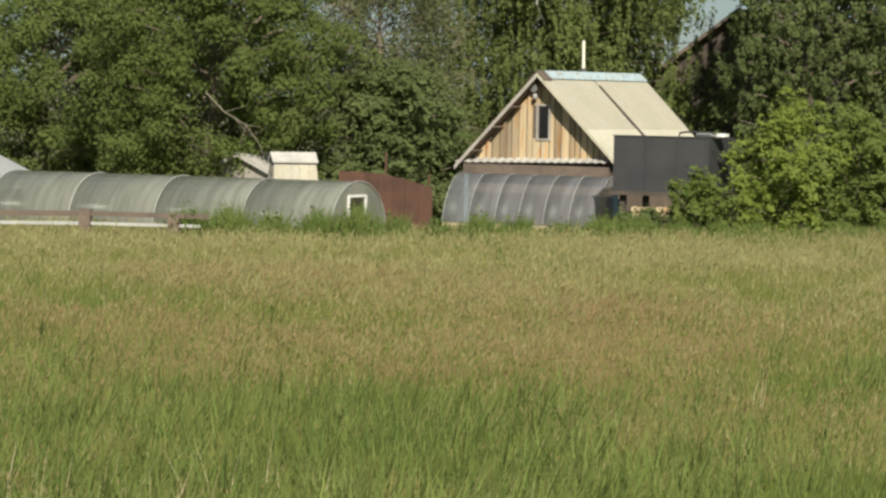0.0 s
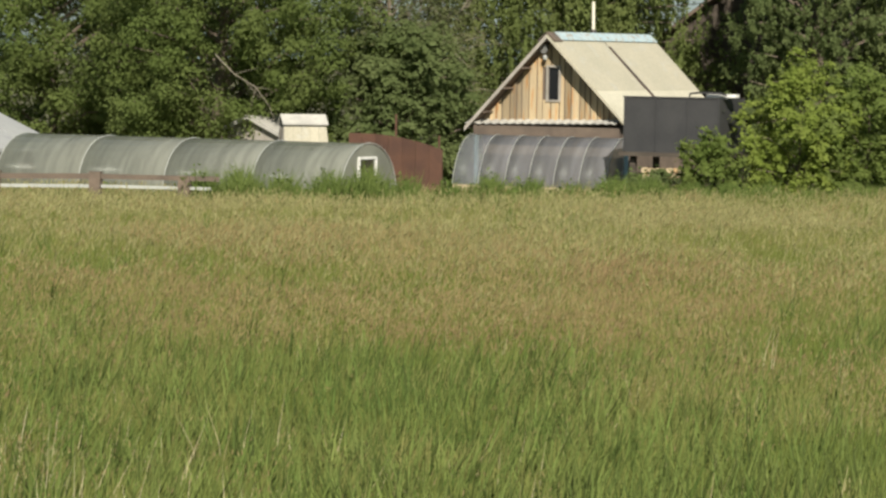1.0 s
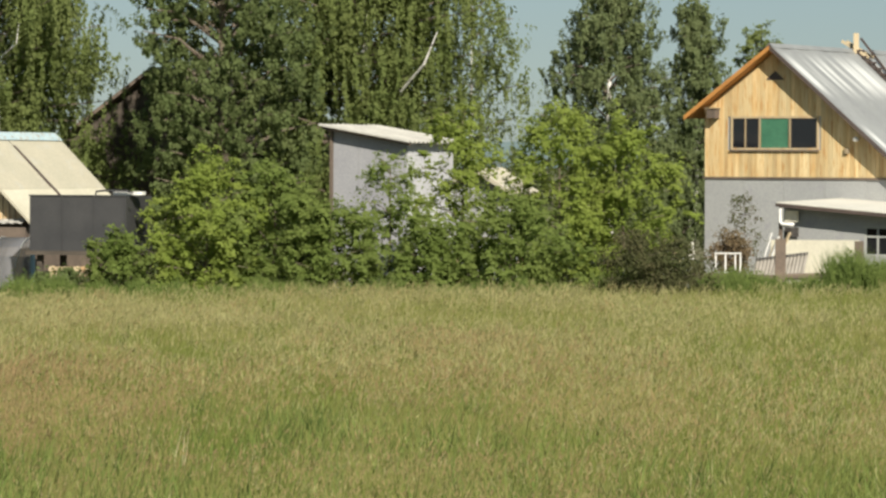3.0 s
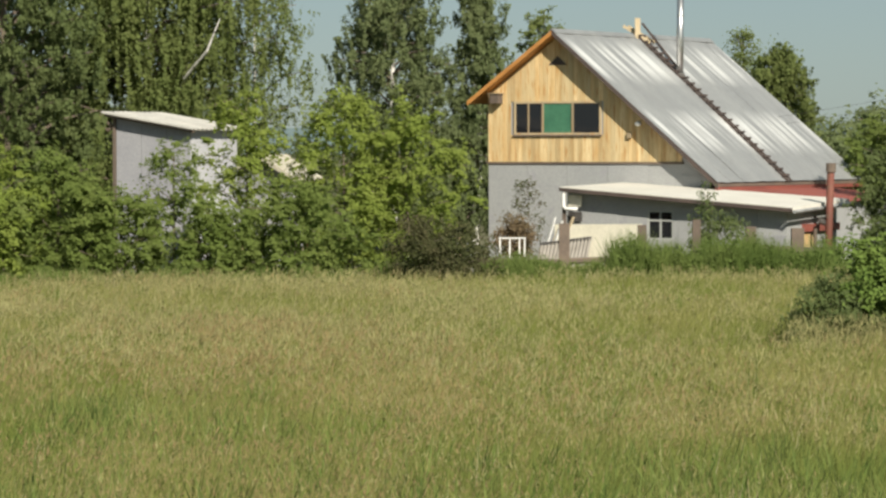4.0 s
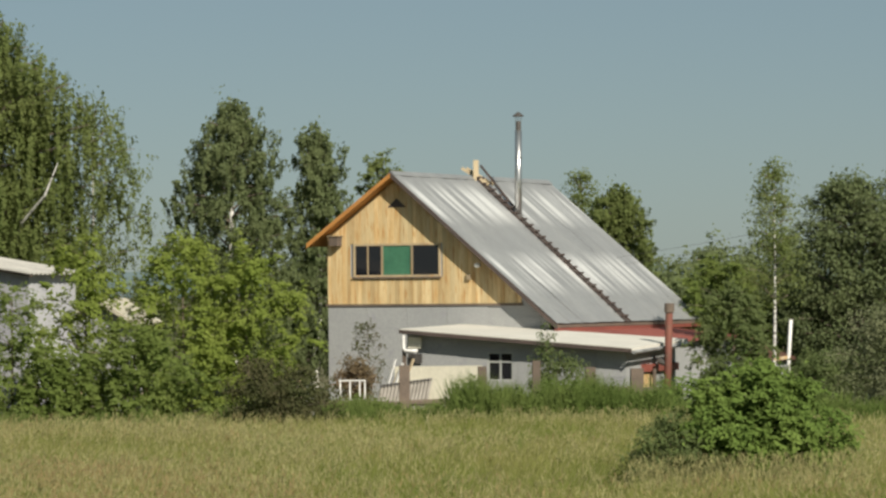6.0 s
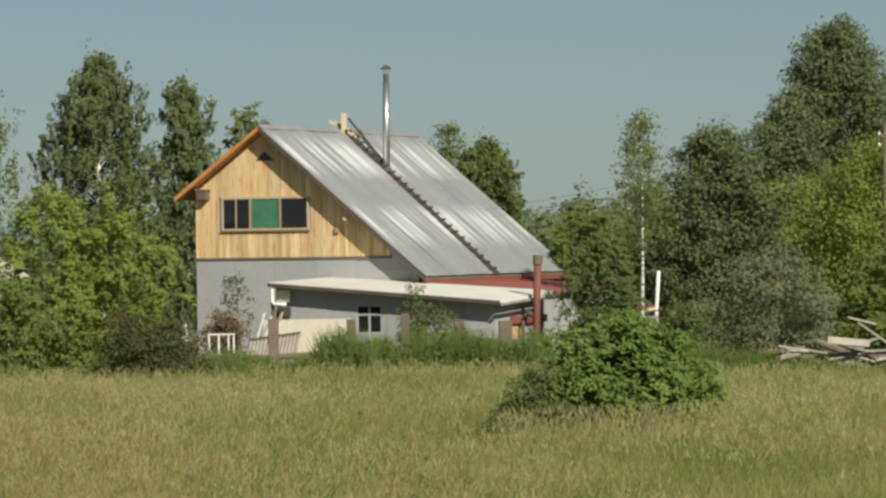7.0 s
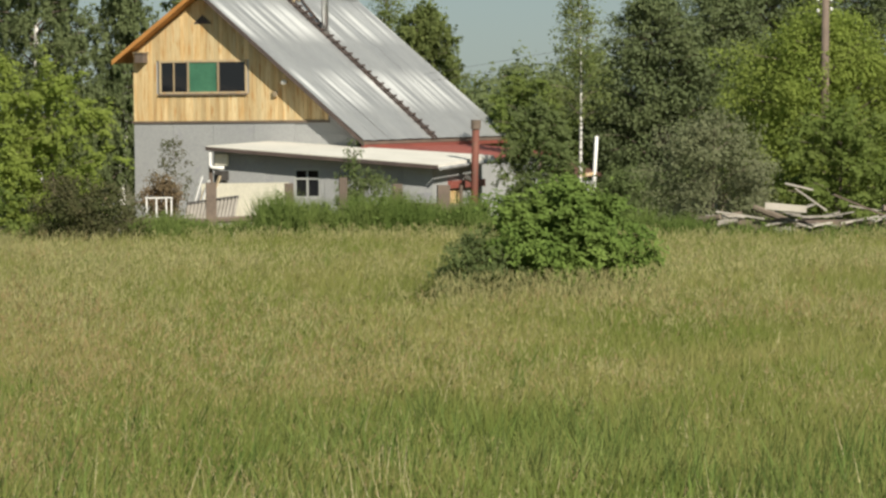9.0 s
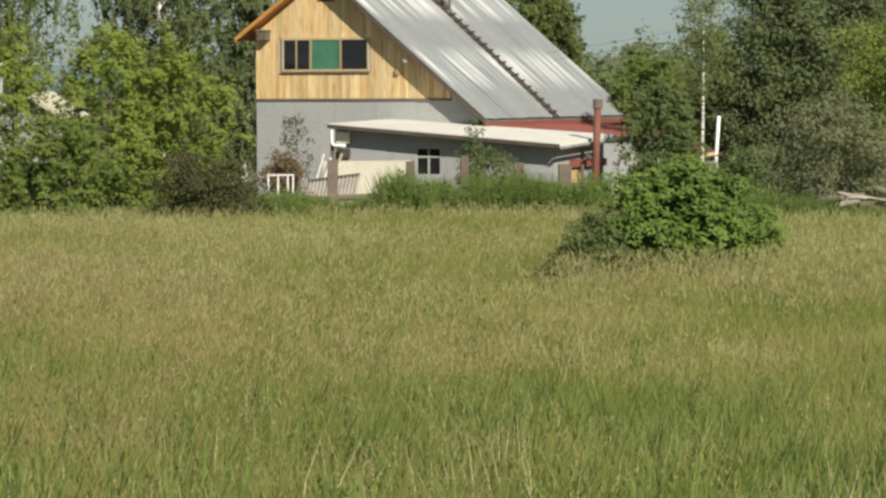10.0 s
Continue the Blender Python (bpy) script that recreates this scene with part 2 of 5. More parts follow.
DARK_TRIM = mat("dark_trim", (0.06, 0.045, 0.04), (0.09, 0.065, 0.055), 2, 0.7)
ORANGE_WOOD = mat("orange_soffit_wood", (0.50, 0.23, 0.06), (0.42, 0.19, 0.05), 1.5, 0.6, 0, 0.2, 12)
CORRUGATED = mat("old_corrugated_slate", (0.50, 0.48, 0.43), (0.38, 0.365, 0.335), 1.5, 0.9, 0, 0.2, 14)
POLY = film_mat("weathered_polycarbonate", (0.52, 0.52, 0.45), 0.46, 0.16)
POLY_BLUE = film_mat("clear_polycarbonate", (0.54, 0.53, 0.575), 0.72, 0.26)
# Air haze over the far forest is mixed into this bluish colour.
HAZE_FOREST = mat("hazed_distant_forest", (0.12, 0.17, 0.18), (0.14, 0.19, 0.20), 0.01, 1.0, 0, 0, 0.05)
GLASS = bpy.data.materials.new("window_glass")
GLASS.use_nodes = True
gb = GLASS.node_tree.nodes["Principled BSDF"]
gb.inputs["Base Color"].default_value = (0.012, 0.013, 0.016, 1)
gb.inputs["Roughness"].default_value = 0.06


# ---- mesh building ----
class Shape:
    """Vertices and faces of one mesh."""

    def __init__(self):
        self.v, self.f = [], []

    def add(self, verts, faces):
        k = len(self.v)
        self.v += [tuple(p) for p in verts]
        self.f += [tuple(k + i for i in q) for q in faces]
        return self

    def box(self, x0, x1, y0, y1, z0, z1, c=0.0):
        """A box; c: its upright edges are cut off by so much."""
        if c:
            ring = [(x0 + c, y0), (x1 - c, y0), (x1, y0 + c), (x1, y1 - c), (x1 - c, y1), (x0 + c, y1), (x0, y1 - c), (x0, y0 + c)]
        else:
            ring = [(x0, y0), (x1, y0), (x1, y1), (x0, y1)]
        return self.prism([(x, y, z0) for x, y in ring], (0, 0, z1 - z0))

    def prism(self, ring, way):
        n = len(ring)
        a = [Vector(p) for p in ring]
        b = [p + Vector(way) for p in a]
        faces = [tuple(reversed(range(n))), tuple(range(n, 2 * n))] + [(i, (i + 1) % n, n + (i + 1) % n, n + i) for i in range(n)]
        return self.add(a + b, faces)

    def beam(self, p, q, w, h=None):
        """A squared timber from p to q."""
        p, q = Vector(p), Vector(q)
        d = (q - p).normalized()
        s = d.cross(Vector((0, 0, 1)))
        s = s.normalized() if s.length > 1e-3 else Vector((1, 0, 0))
        t = s.cross(d)
        h = h or w
        ring = [p + s * a * w / 2 + t * b * h / 2 for a, b in ((-1, -1), (1, -1), (1, 1), (-1, 1))]
        return self.prism(ring, q - p)

    def tube(self, pts, radii, sides=7):
        pts = [Vector(p) for p in pts]
        rings = []
        for i, p in enumerate(pts):
            d = (pts[min(i + 1, len(pts) - 1)] - pts[max(i - 1, 0)]).normalized()
            s = d.cross(Vector((0.31, 0.9, 0.2)) if abs(d.y) < 0.9 else Vector((1, 0, 0))).normalized()
            t = d.cross(s)
            rings.append([p + (s * math.cos(a) + t * math.sin(a)) * radii[i] for a in (2 * math.pi * j / sides for j in range(sides))])
        verts = [q for r in rings for q in r]
        faces = [(i * sides + j, i * sides + (j + 1) % sides, (i + 1) * sides + (j + 1) % sides, (i + 1) * sides + j) for i in range(len(pts) - 1) for j in range(sides)]
        faces += [tuple(reversed(range(sides))), tuple(range((len(pts) - 1) * sides, len(pts) * sides))]
        return self.add(verts, faces)


def mesh_of(name, shape, material):
    me = bpy.data.meshes.new(name)
    me.from_pydata(shape.v, [], shape.f)
    me.materials.append(material)
    bm = bmesh.new()
    bm.from_mesh(me)
    bmesh.ops.remove_doubles(bm, verts=bm.verts, dist=1e-5)
    bmesh.ops.recalc_face_normals(bm, faces=bm.faces)
    bm.to_mesh(me)
    bm.free()
    return me


def part(name, shape, material, parent, label="", smooth=False):
    ob = new(name, mesh_of(name, shape, material))
    ob.parent = parent
    if smooth:
        for p in ob.data.polygons:
            p.use_smooth = True
    return tagged(ob, label)


def thing(name, x, y, az, label, category, group="", kind="", z=0.0):
    """An Empty at the base; its y axis points az degrees clockwise from north."""
    ob = new(name)
    ob.matrix_basis = pose(x, y, z, 0, 0, -az)
    return tagged(ob, label, category, group, kind)


def soup(name, verts, size, material, parent=None, kind=""):
    """One mesh of loose polygons, all with the same number of corners."""
    count = len(verts) // size
    me = bpy.data.meshes.new(name)
    me.vertices.add(len(verts))
    me.vertices.foreach_set("co", np.asarray(verts, dtype=np.float32).ravel())
    me.loops.add(count * size)
    me.loops.foreach_set("vertex_index", np.arange(count * size, dtype=np.int32))
    me.polygons.add(count)
    me.polygons.foreach_set("loop_start", np.arange(0, count * size, size, dtype=np.int32))
    me.update(calc_edges=True)
    me.materials.append(material)
    ob = new(name, me)
    ob.parent = parent
    return tagged(ob, kind=kind)


# ---- ground and distance ----
def ground_height(x, y):
    """Slight swells in the meadow; a grassy bank where the camera stands."""
    if y <= 18:
        return 2.8 * max(0.0, min(1.0, (18 - y) / 12, (y + 40) / 20))
    return 0.12 * math.sin(x * 0.11 + 0.7) * math.sin(y * 0.083) if 20 < y < 96 else 0.0


g = Shape()
xs = [-3000, -800, -200, -80] + [-48 + 4 * i for i in range(25)] + [80, 200, 800, 3000]
ys = [-2000, -400, -60, -40, -20, 0, 6, 10, 14, 18] + [20 + 4 * i for i in range(20)] + [104, 120, 160, 300, 800, 2600]
g.add([(x, y, ground_height(x, y)) for y in ys for x in xs], [(j * len(xs) + i, j * len(xs) + i + 1, (j + 1) * len(xs) + i + 1, (j + 1) * len(xs) + i) for j in range(len(ys) - 1) for i in range(len(xs) - 1)])
ground = new("ground", mesh_of("ground", g, SOIL))
tagged(ground, "flat meadow ground with thatch and bare soil", "ground", kind="structure")

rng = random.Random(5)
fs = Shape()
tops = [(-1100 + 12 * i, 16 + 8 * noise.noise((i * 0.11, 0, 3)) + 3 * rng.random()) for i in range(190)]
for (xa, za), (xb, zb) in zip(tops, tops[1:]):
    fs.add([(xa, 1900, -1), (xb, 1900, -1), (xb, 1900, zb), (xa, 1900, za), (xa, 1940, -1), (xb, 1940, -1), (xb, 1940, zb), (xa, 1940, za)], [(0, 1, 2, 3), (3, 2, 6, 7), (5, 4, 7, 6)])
tagged(new("backdrop", mesh_of("backdrop", fs, HAZE_FOREST)), "far forest along the horizon, blued by painted haze", "forest", kind="structure")


# ---- meadow ----
def relief(x, y):
    return np.where((y > 20) & (y < 96), 0.12 * np.sin(x * 0.11 + 0.7) * np.sin(y * 0.083), 0.0)


def patchy(x, y):
    """0 to 1: drifts of a few metres in the meadow."""
    return 0.5 + 0.2 * np.sin(x * 0.43 + 1.7 * np.sin(y * 0.21)) + 0.17 * np.sin(y * 0.37 + x * 0.19 + 2.0 * np.sin(x * 0.13)) + 0.16 * np.sin(x * 1.3 + 2.2 * np.sin(y * 0.6)) * np.sin(y * 0.5 + x * 0.5) + 0.12 * np.sin(x * 3.1 + 2.0 * np.sin(y * 0.8)) * np.sin(y * 1.1)


def tufts(count, d0, d1, seed, keep, per=8, spread=0.10):
    """Stalks in tufts over the meadow's sector: place, distance, drift, the tuft's height share and its lean."""
    r = np.random.RandomState(seed)
    n = count // per
    a = np.radians(r.uniform(-19.5, 19.5, n))
    d = np.sqrt(r.uniform(d0 * d0, d1 * d1, n))
    x, y = d * np.sin(a), d * np.cos(a)
    ok = r.uniform(0, 1, n) < keep(x, y, d, patchy(x, y))
    x, y = x[ok], y[ok]
    n = len(x)
    tall = np.repeat(r.uniform(0.72, 1.12, n), per)
    lean = np.repeat(r.uniform(-0.5, 2.6, n), per)
    x = np.repeat(x, per) + r.normal(0, spread, n * per)
    y = np.repeat(y, per) + r.normal(0, spread, n * per)
    return x, y, tall, lean, r


def stalks(x, y, h, w, lean, way, r, bent=False):
    """Slim blades that the wind has turned and bent over; bent: two pieces, else one."""
    n = len(x)
    yaw = r.uniform(-0.45, 0.95, n)
    side = way + r.normal(0, 0.7, n)
    far = lean * r.uniform(0.2, 1.3, n) * h
    base = np.stack([x, y, relief(x, y)], 1)
    bow = np.stack([np.cos(side) * far, np.sin(side) * far, np.zeros(n)], 1)
    up = np.stack([np.zeros(n), np.zeros(n), h], 1)
    tip = base + bow + up
    off = np.stack([np.cos(yaw) * w / 2, np.sin(yaw) * w / 2, np.zeros(n)], 1)
    mid = base + bow * 0.32 + up * 0.58
    if bent:
        return np.stack([base - off * 0.7, base + off * 0.7, mid + off, mid - off, mid - off, mid + off, tip + off * 0.06, tip - off * 0.06], 1).reshape(-1, 3)
    return np.stack([base, mid + off, tip, mid - off], 1).reshape(-1, 3)


def heads(x, y, z, length, w, way, r):
    """Nodding seed heads, each a slim rhomb."""
    n = len(x)
    yaw = r.uniform(-0.45, 0.95, n)
    side = way + r.normal(0, 0.6, n)
    small = np.clip(y / 62, 0.45, 1.0)
    length, w = length * small, w * small
    nod = r.uniform(0.25, 0.97, n) * length
    p = np.stack([x, y, z], 1)
    q = p + np.stack([np.cos(side) * nod, np.sin(side) * nod, np.sqrt(np.maximum(length ** 2 - nod ** 2, 0.0))], 1)
    off = np.stack([np.cos(yaw) * w / 2, np.sin(yaw) * w / 2, np.zeros(n)], 1)
    m = p * 0.55 + q * 0.45
    return np.stack([p, m + off, q, m - off], 1).reshape(-1, 3)


x, y, tall, way, r = tufts(190000, 24, 66, 11, lambda x, y, d, p: np.clip(1.0 - np.clip((d - 24 + 0.48 * x + 14 * (p - 0.5)) / 30, 0, 1) - 0.30 * p, 0, 1), 9, 0.09)
n = len(x)
tagged(soup("near_grass", stalks(x, y, tall * r.uniform(0.45, 0.95, n), r.uniform(0.009, 0.026, n), 0.34, way, r, True), 4, GRASS_NEAR), "lush green grass at the near side of the meadow", "grass", kind="stuff")
x, y, tall, way, r = tufts(300000, 25, 98, 12, lambda x, y, d, p: np.clip((d - 19 + 0.42 * x) / 13, 0.12, 1), 8, 0.11)
n = len(x)
tagged(soup("meadow_grass", stalks(x, y, tall * r.uniform(0.48, 0.80, n), r.uniform(0.012, 0.028, n), 0.48, way, r), 4, GRASS), "tall yellow-green meadow grass on the field", "grass", kind="stuff")


def ripe(x, y, d, p):
    """Where seed heads stand: hardly on the near side, fewer to the east."""
    start = np.clip((d - 25 + 0.48 * x + 20 * (p - 0.5)) / 26, 0.02, 1)
    return start * np.clip(1 - 0.55 * np.clip((x + 4) / 14, 0, 1), 0.3, 1) * np.clip(1.7 * p - 0.25, 0.12, 1.1)


def brown(x, y, d, p):
    return np.clip((74 + 24 * (p - 0.5) - d) / 22, 0.12, 1) * np.clip(1 - (x + 3) / 18, 0.35, 1)


for name, seed, share, material, label in (("seed_heads", 13, brown, HEADS, "ripe brown and pinkish seed heads above the meadow"), ("pale_seed_heads", 15, lambda x, y, d, p: 1 - 0.85 * brown(x, y, d, p), PALE_HEADS, "pale straw-coloured seed heads above the meadow")):
    x, y, tall, way, r = tufts(440000, 27, 97, seed, lambda x, y, d, p: ripe(x, y, d, p) * share(x, y, d, p), 6, 0.12)
    n = len(x)
    tagged(soup(name, heads(x, y, relief(x, y) + tall * r.uniform(0.50, 0.80, n), r.uniform(0.08, 0.22, n), r.uniform(0.010, 0.028, n), way, r), 4, material), label, "grass", kind="stuff")
x, y, tall, way, r = tufts(3000, 25, 97, 14, lambda x, y, d, p: 0.5 + 0 * x, 3, 0.15)
n = len(x)
tagged(soup("dry_straws", stalks(x, y, tall * r.uniform(0.6, 1.0, n), r.uniform(0.004, 0.009, n), 0.25, way, r, True), 4, STRAW), "scattered dry pale straws in the meadow", "straw", kind="stuff")
x, y, tall, way, r = tufts(700, 24, 34, 17, lambda x, y, d, p: np.clip(1.6 * p - 0.5, 0.03, 1), 4, 0.16)
n = len(x)
tagged(soup("tall_straws", stalks(x, y, tall * r.uniform(0.75, 1.15, n), r.uniform(0.004, 0.009, n), 0.30, way, r, True), 4, STRAW), "tall bleached straws standing in the near grass", "straw", kind="stuff")
x, y, tall, way, r = tufts(3000, 46, 95, 16, lambda x, y, d, p: 0.6 + 0 * x, 20, 0.10)
n = len(x)
tagged(soup("meadow_weeds", stalks(x, y, tall * r.uniform(0.5, 1.05, n), r.uniform(0.014, 0.030, n), 0.28, way, r), 4, WEEDS), "single green weeds standing in the meadow", "weeds", kind="stuff")


r = np.random.RandomState(19)
n = 1500
x, y = r.uniform(11.0, 15.9, n), 67.2 + r.normal(0, 0.45, n)
tagged(soup("bush_foot_grass", np.concatenate([stalks(x, y, r.uniform(0.55, 1.0, n), r.uniform(0.008, 0.018, n), 0.35, r.uniform(-0.5, 2.6, n), r), heads(x, y, r.uniform(0.5, 0.92, n), r.uniform(0.12, 0.24, n), r.uniform(0.012, 0.026, n), r.uniform(-0.5, 2.6, n), r)]), 4, PALE_HEADS), "pale seeding grass round the foot of the bush", "grass", kind="stuff")


# ---- house with the board gable ----
HOUSE_AZ = 32.3
house = thing("house", 10.57, 114.51, HOUSE_AZ, "two-storey house with fresh pine gable and grey metal roof", "house")
L = 13.0  # along the ridge
RIDGE, LEFT_U, LEFT_Z, RIGHT_U, RIGHT_Z = 8.31, -3.22, 5.98, 6.1, 3.17


def rake_z(u):
    """Height of the roof's underside over the gable."""
    return (RIDGE + (RIDGE - LEFT_Z) / -LEFT_U * u if u < 0 else RIDGE - (RIDGE - RIGHT_Z) / RIGHT_U * u) - 0.16


WALL_L, WALL_R, WALL_V = -2.71, 5.62, 0.55
part("wall", Shape().prism([(WALL_L, WALL_V, 0), (WALL_R, WALL_V, 0), (WALL_R, WALL_V, rake_z(WALL_R)), (0, WALL_V, rake_z(0)), (WALL_L, WALL_V, rake_z(WALL_L))], (0, L - 1.1, 0)), GREY_PANEL, house)
for a, b in ((WALL_L, -1.2), (-1.2, 0.32), (0.32, 1.84), (1.84, 3.36), (3.36, WALL_R)):
    part("panel", Shape().box(a + 0.006, b - 0.006, WALL_V - 0.02, WALL_V - 0.002, 0.05, min(3.78, rake_z(b) - 0.02)), GREY_PANEL, house)
part("ledge", Shape().prism([(WALL_L - 0.04, WALL_V - 0.06, 3.78), (4.66, WALL_V - 0.06, 3.78), (4.66, WALL_V - 0.06, 3.86), (WALL_L - 0.04, WALL_V - 0.06, 3.86)], (0, 0.055, 0)), TIMBER, house, "weathered ledge board under the boarding")

WIN = (-1.70, 1.62, 4.78, 5.92)
rb = random.Random(3)
u = WALL_L
while u < 4.55:
    w = min(rb.uniform(0.13, 0.18), 4.62 - u)
    a, b = u + 0.004, u + w - 0.004
    dy = rb.uniform(0.0, 0.008)
    tops_ab = (rake_z(a) - 0.01, rake_z(b) - 0.01)
    spans = [(3.86 + rb.uniform(-0.03, 0.0), None)]
    if b > WIN[0] and a < WIN[1]:
        spans = [(3.86, WIN[2]), (WIN[3], None)]
    for z0, z1 in spans:
        za, zb = (z1, z1) if z1 else tops_ab
        if min(za, zb) - z0 > 0.05:
            part("board", Shape().prism([(a, WALL_V - 0.03 - dy, z0), (b, WALL_V - 0.03 - dy, z0), (b, WALL_V - 0.03 - dy, zb), (a, WALL_V - 0.03 - dy, za)], (0, 0.025, 0)), FRESH_BOARD, house)
    u += w

# attic window of three lights
def window_unit(name, parent, x0, x1, y, z0, z1, bars, frame_mat, pane_mats, wide=0.05, cross=None):
    w = part(name, Shape().box(x0, x1, y - 0.05, y, z0, z0 + wide).box(x0, x1, y - 0.05, y, z1 - wide, z1).box(x0, x0 + wide, y - 0.05, y, z0 + wide, z1 - wide).box(x1 - wide, x1, y - 0.05, y, z0 + wide, z1 - wide), frame_mat, parent)
    edges = [x0] + bars + [x1]
    for bpos in bars:
        part("mullion", Shape().box(bpos - wide * 0.5, bpos + wide * 0.5, y - 0.055, y - 0.004, z0 + wide, z1 - wide), frame_mat, w)
    if cross:
        part("crossbar", Shape().box(x0 + wide, x1 - wide, y - 0.058, y - 0.008, cross - 0.03, cross + 0.03), frame_mat, w)
    for i, (a, b) in enumerate(zip(edges, edges[1:])):
        part("pane", Shape().box(a + wide * 0.5, b - wide * 0.5, y - 0.02, y - 0.012, z0 + wide, z1 - wide), pane_mats[i % len(pane_mats)], w)
    return w


win = window_unit("window", house, WIN[0], WIN[1], WALL_V - 0.012, WIN[2], WIN[3], [-0.60, 0.54], OLD_BOARD, [GLASS, GREEN_CLOTH, GLASS], 0.07)
tagged(win, "three-light attic window, middle light hung with green cloth")
part("mullion", Shape().box(-1.165, -1.125, WALL_V - 0.07, WALL_V - 0.02, 4.85, 5.85), OLD_BOARD, win)
part("window_sill", Shape().box(WIN[0] - 0.03, WIN[1] + 0.03, WALL_V - 0.11, WALL_V - 0.065, WIN[2] - 0.05, WIN[2]), TIMBER, win)
part("vent", Shape().prism([(-0.38, WALL_V - 0.05, 7.15), (0.33, WALL_V - 0.05, 7.15), (-0.03, WALL_V - 0.05, 7.46)], (0, 0.012, 0)), DARK_TRIM, house, "dark triangular vent opening")
bird = part("nest_box", Shape().box(-2.50, -2.14, WALL_V - 0.36, WALL_V - 0.04, 5.86, 6.18, 0.02), TIMBER, house, "small brown wooden nest box")
part("lid", Shape().box(-2.54, -2.10, WALL_V - 0.40, WALL_V - 0.035, 6.182, 6.215), OLD_BOARD, bird)
lamp = Shape()
lamp.tube([(3.11, WALL_V - 0.30, 5.06 + 0.0), (3.11, WALL_V - 0.30, 5.10), (3.11, WALL_V - 0.30, 5.17), (3.11, WALL_V - 0.30, 5.22)], [0.05, 0.10, 0.10, 0.04], 10)
wl_ = part("wall_lamp", lamp, WHITE, house, "round white wall lamp", True)
part("bracket", Shape().beam((3.11, WALL_V - 0.22, 5.14), (3.11, WALL_V - 0.035, 5.14), 0.04), DARK_TRIM, wl_)
part("cable_box", Shape().box(2.60, 2.76, WALL_V - 0.14, WALL_V - 0.04, 4.66, 4.84, 0.02), OLD_BOARD, house)


def ribbed(u0, z0, u1, z1, v0, v1, pitch, rise, thick=0.02, seed=1, bow=0.0):
    """A roof slope of ribbed sheet: ribs run from (u0, z0) down to (u1, z1), side by side along v."""
    s = Shape()
    d = Vector((u1 - u0, 0, z1 - z0)).normalized()
    n = Vector((-d.z, 0, d.x))
    if n.z < 0:
        n = -n
    prof = []
    v = v0
    while v < v1 - 1e-6:
        e = min(v + pitch, v1)
        q = e - v
        prof += [(v, 0), (v + q * 0.55, 0), (v + q * 0.65, rise), (v + q * 0.9, rise)]
        v = e
    prof.append((v1, 0))
    steps = 6
    verts = []
    for i in range(steps + 1):
        f = i / steps
        c = Vector((u0 + (u1 - u0) * f, 0, z0 + (z1 - z0) * f))
        for pv, pr in prof:
            wob = bow * noise.noise((pv * 1.6 + seed, f * 1.3, seed))
            verts.append(c + n * (pr + wob) + Vector((0, pv, 0)))
    k = len(prof)
    low = [p - n * thick for p in verts]
    m = len(verts)
    top = [(i * k + j, i * k + j + 1, (i + 1) * k + j + 1, (i + 1) * k + j) for i in range(steps) for j in range(k - 1)]
    s.add(verts + low, top + [tuple(m + q for q in reversed(t)) for t in top] + [(j, j + 1, m + j + 1, m + j) for j in range(k - 1)]
          + [(steps * k + j + 1, steps * k + j, m + steps * k + j, m + steps * k + j + 1) for j in range(k - 1)]
          + [((i + 1) * k, i * k, m + i * k, m + (i + 1) * k) for i in range(steps)] + [(i * k + k - 1, (i + 1) * k + k - 1, m + (i + 1) * k + k - 1, m + i * k + k - 1) for i in range(steps)])
    return s


roof = part("roof", Shape().prism([(LEFT_U, 0.02, LEFT_Z - 0.13), (0, 0.02, RIDGE - 0.13), (0, 0.02, RIDGE - 0.03), (LEFT_U, 0.02, LEFT_Z - 0.03)], (0, L - 0.04, 0)), ORANGE_WOOD, house, "grey ribbed metal roof on pine sheathing")
part("sheathing", Shape().prism([(0.002, 0.02, RIDGE - 0.13), (RIGHT_U, 0.02, RIGHT_Z - 0.13), (RIGHT_U, 0.02, RIGHT_Z - 0.03), (0.002, 0.02, RIDGE - 0.03)], (0, L - 0.04, 0)), TIMBER, roof)
vs = [0.0]
while vs[-1] < L - 0.6:
    vs.append(vs[-1] + (1.09 if len(vs) != 6 else 1.12))
vs[-1] = L
for i, (a, b) in enumerate(zip(vs, vs[1:])):
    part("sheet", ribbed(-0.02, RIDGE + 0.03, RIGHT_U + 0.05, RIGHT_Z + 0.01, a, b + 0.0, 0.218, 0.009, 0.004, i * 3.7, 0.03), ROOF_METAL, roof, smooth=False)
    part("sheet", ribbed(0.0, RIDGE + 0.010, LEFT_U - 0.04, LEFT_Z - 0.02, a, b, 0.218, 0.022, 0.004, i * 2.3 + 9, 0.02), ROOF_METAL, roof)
part("bargeboard", Shape().prism([(-0.001, -0.03, RIDGE - 0.15), (RIGHT_U + 0.05, -0.03, RIGHT_Z - 0.19), (RIGHT_U + 0.05, -0.03, RIGHT_Z - 0.03), (-0.001, -0.03, RIDGE)], (0, 0.04, 0)), DARK_TRIM, roof, "dark brown bargeboard")
part("bargeboard", Shape().prism([(0.001, -0.03, RIDGE - 0.15), (LEFT_U - 0.03, -0.03, LEFT_Z - 0.19), (LEFT_U - 0.03, -0.03, LEFT_Z - 0.03), (0.001, -0.03, RIDGE)], (0, 0.04, 0)), ORANGE_WOOD, roof)
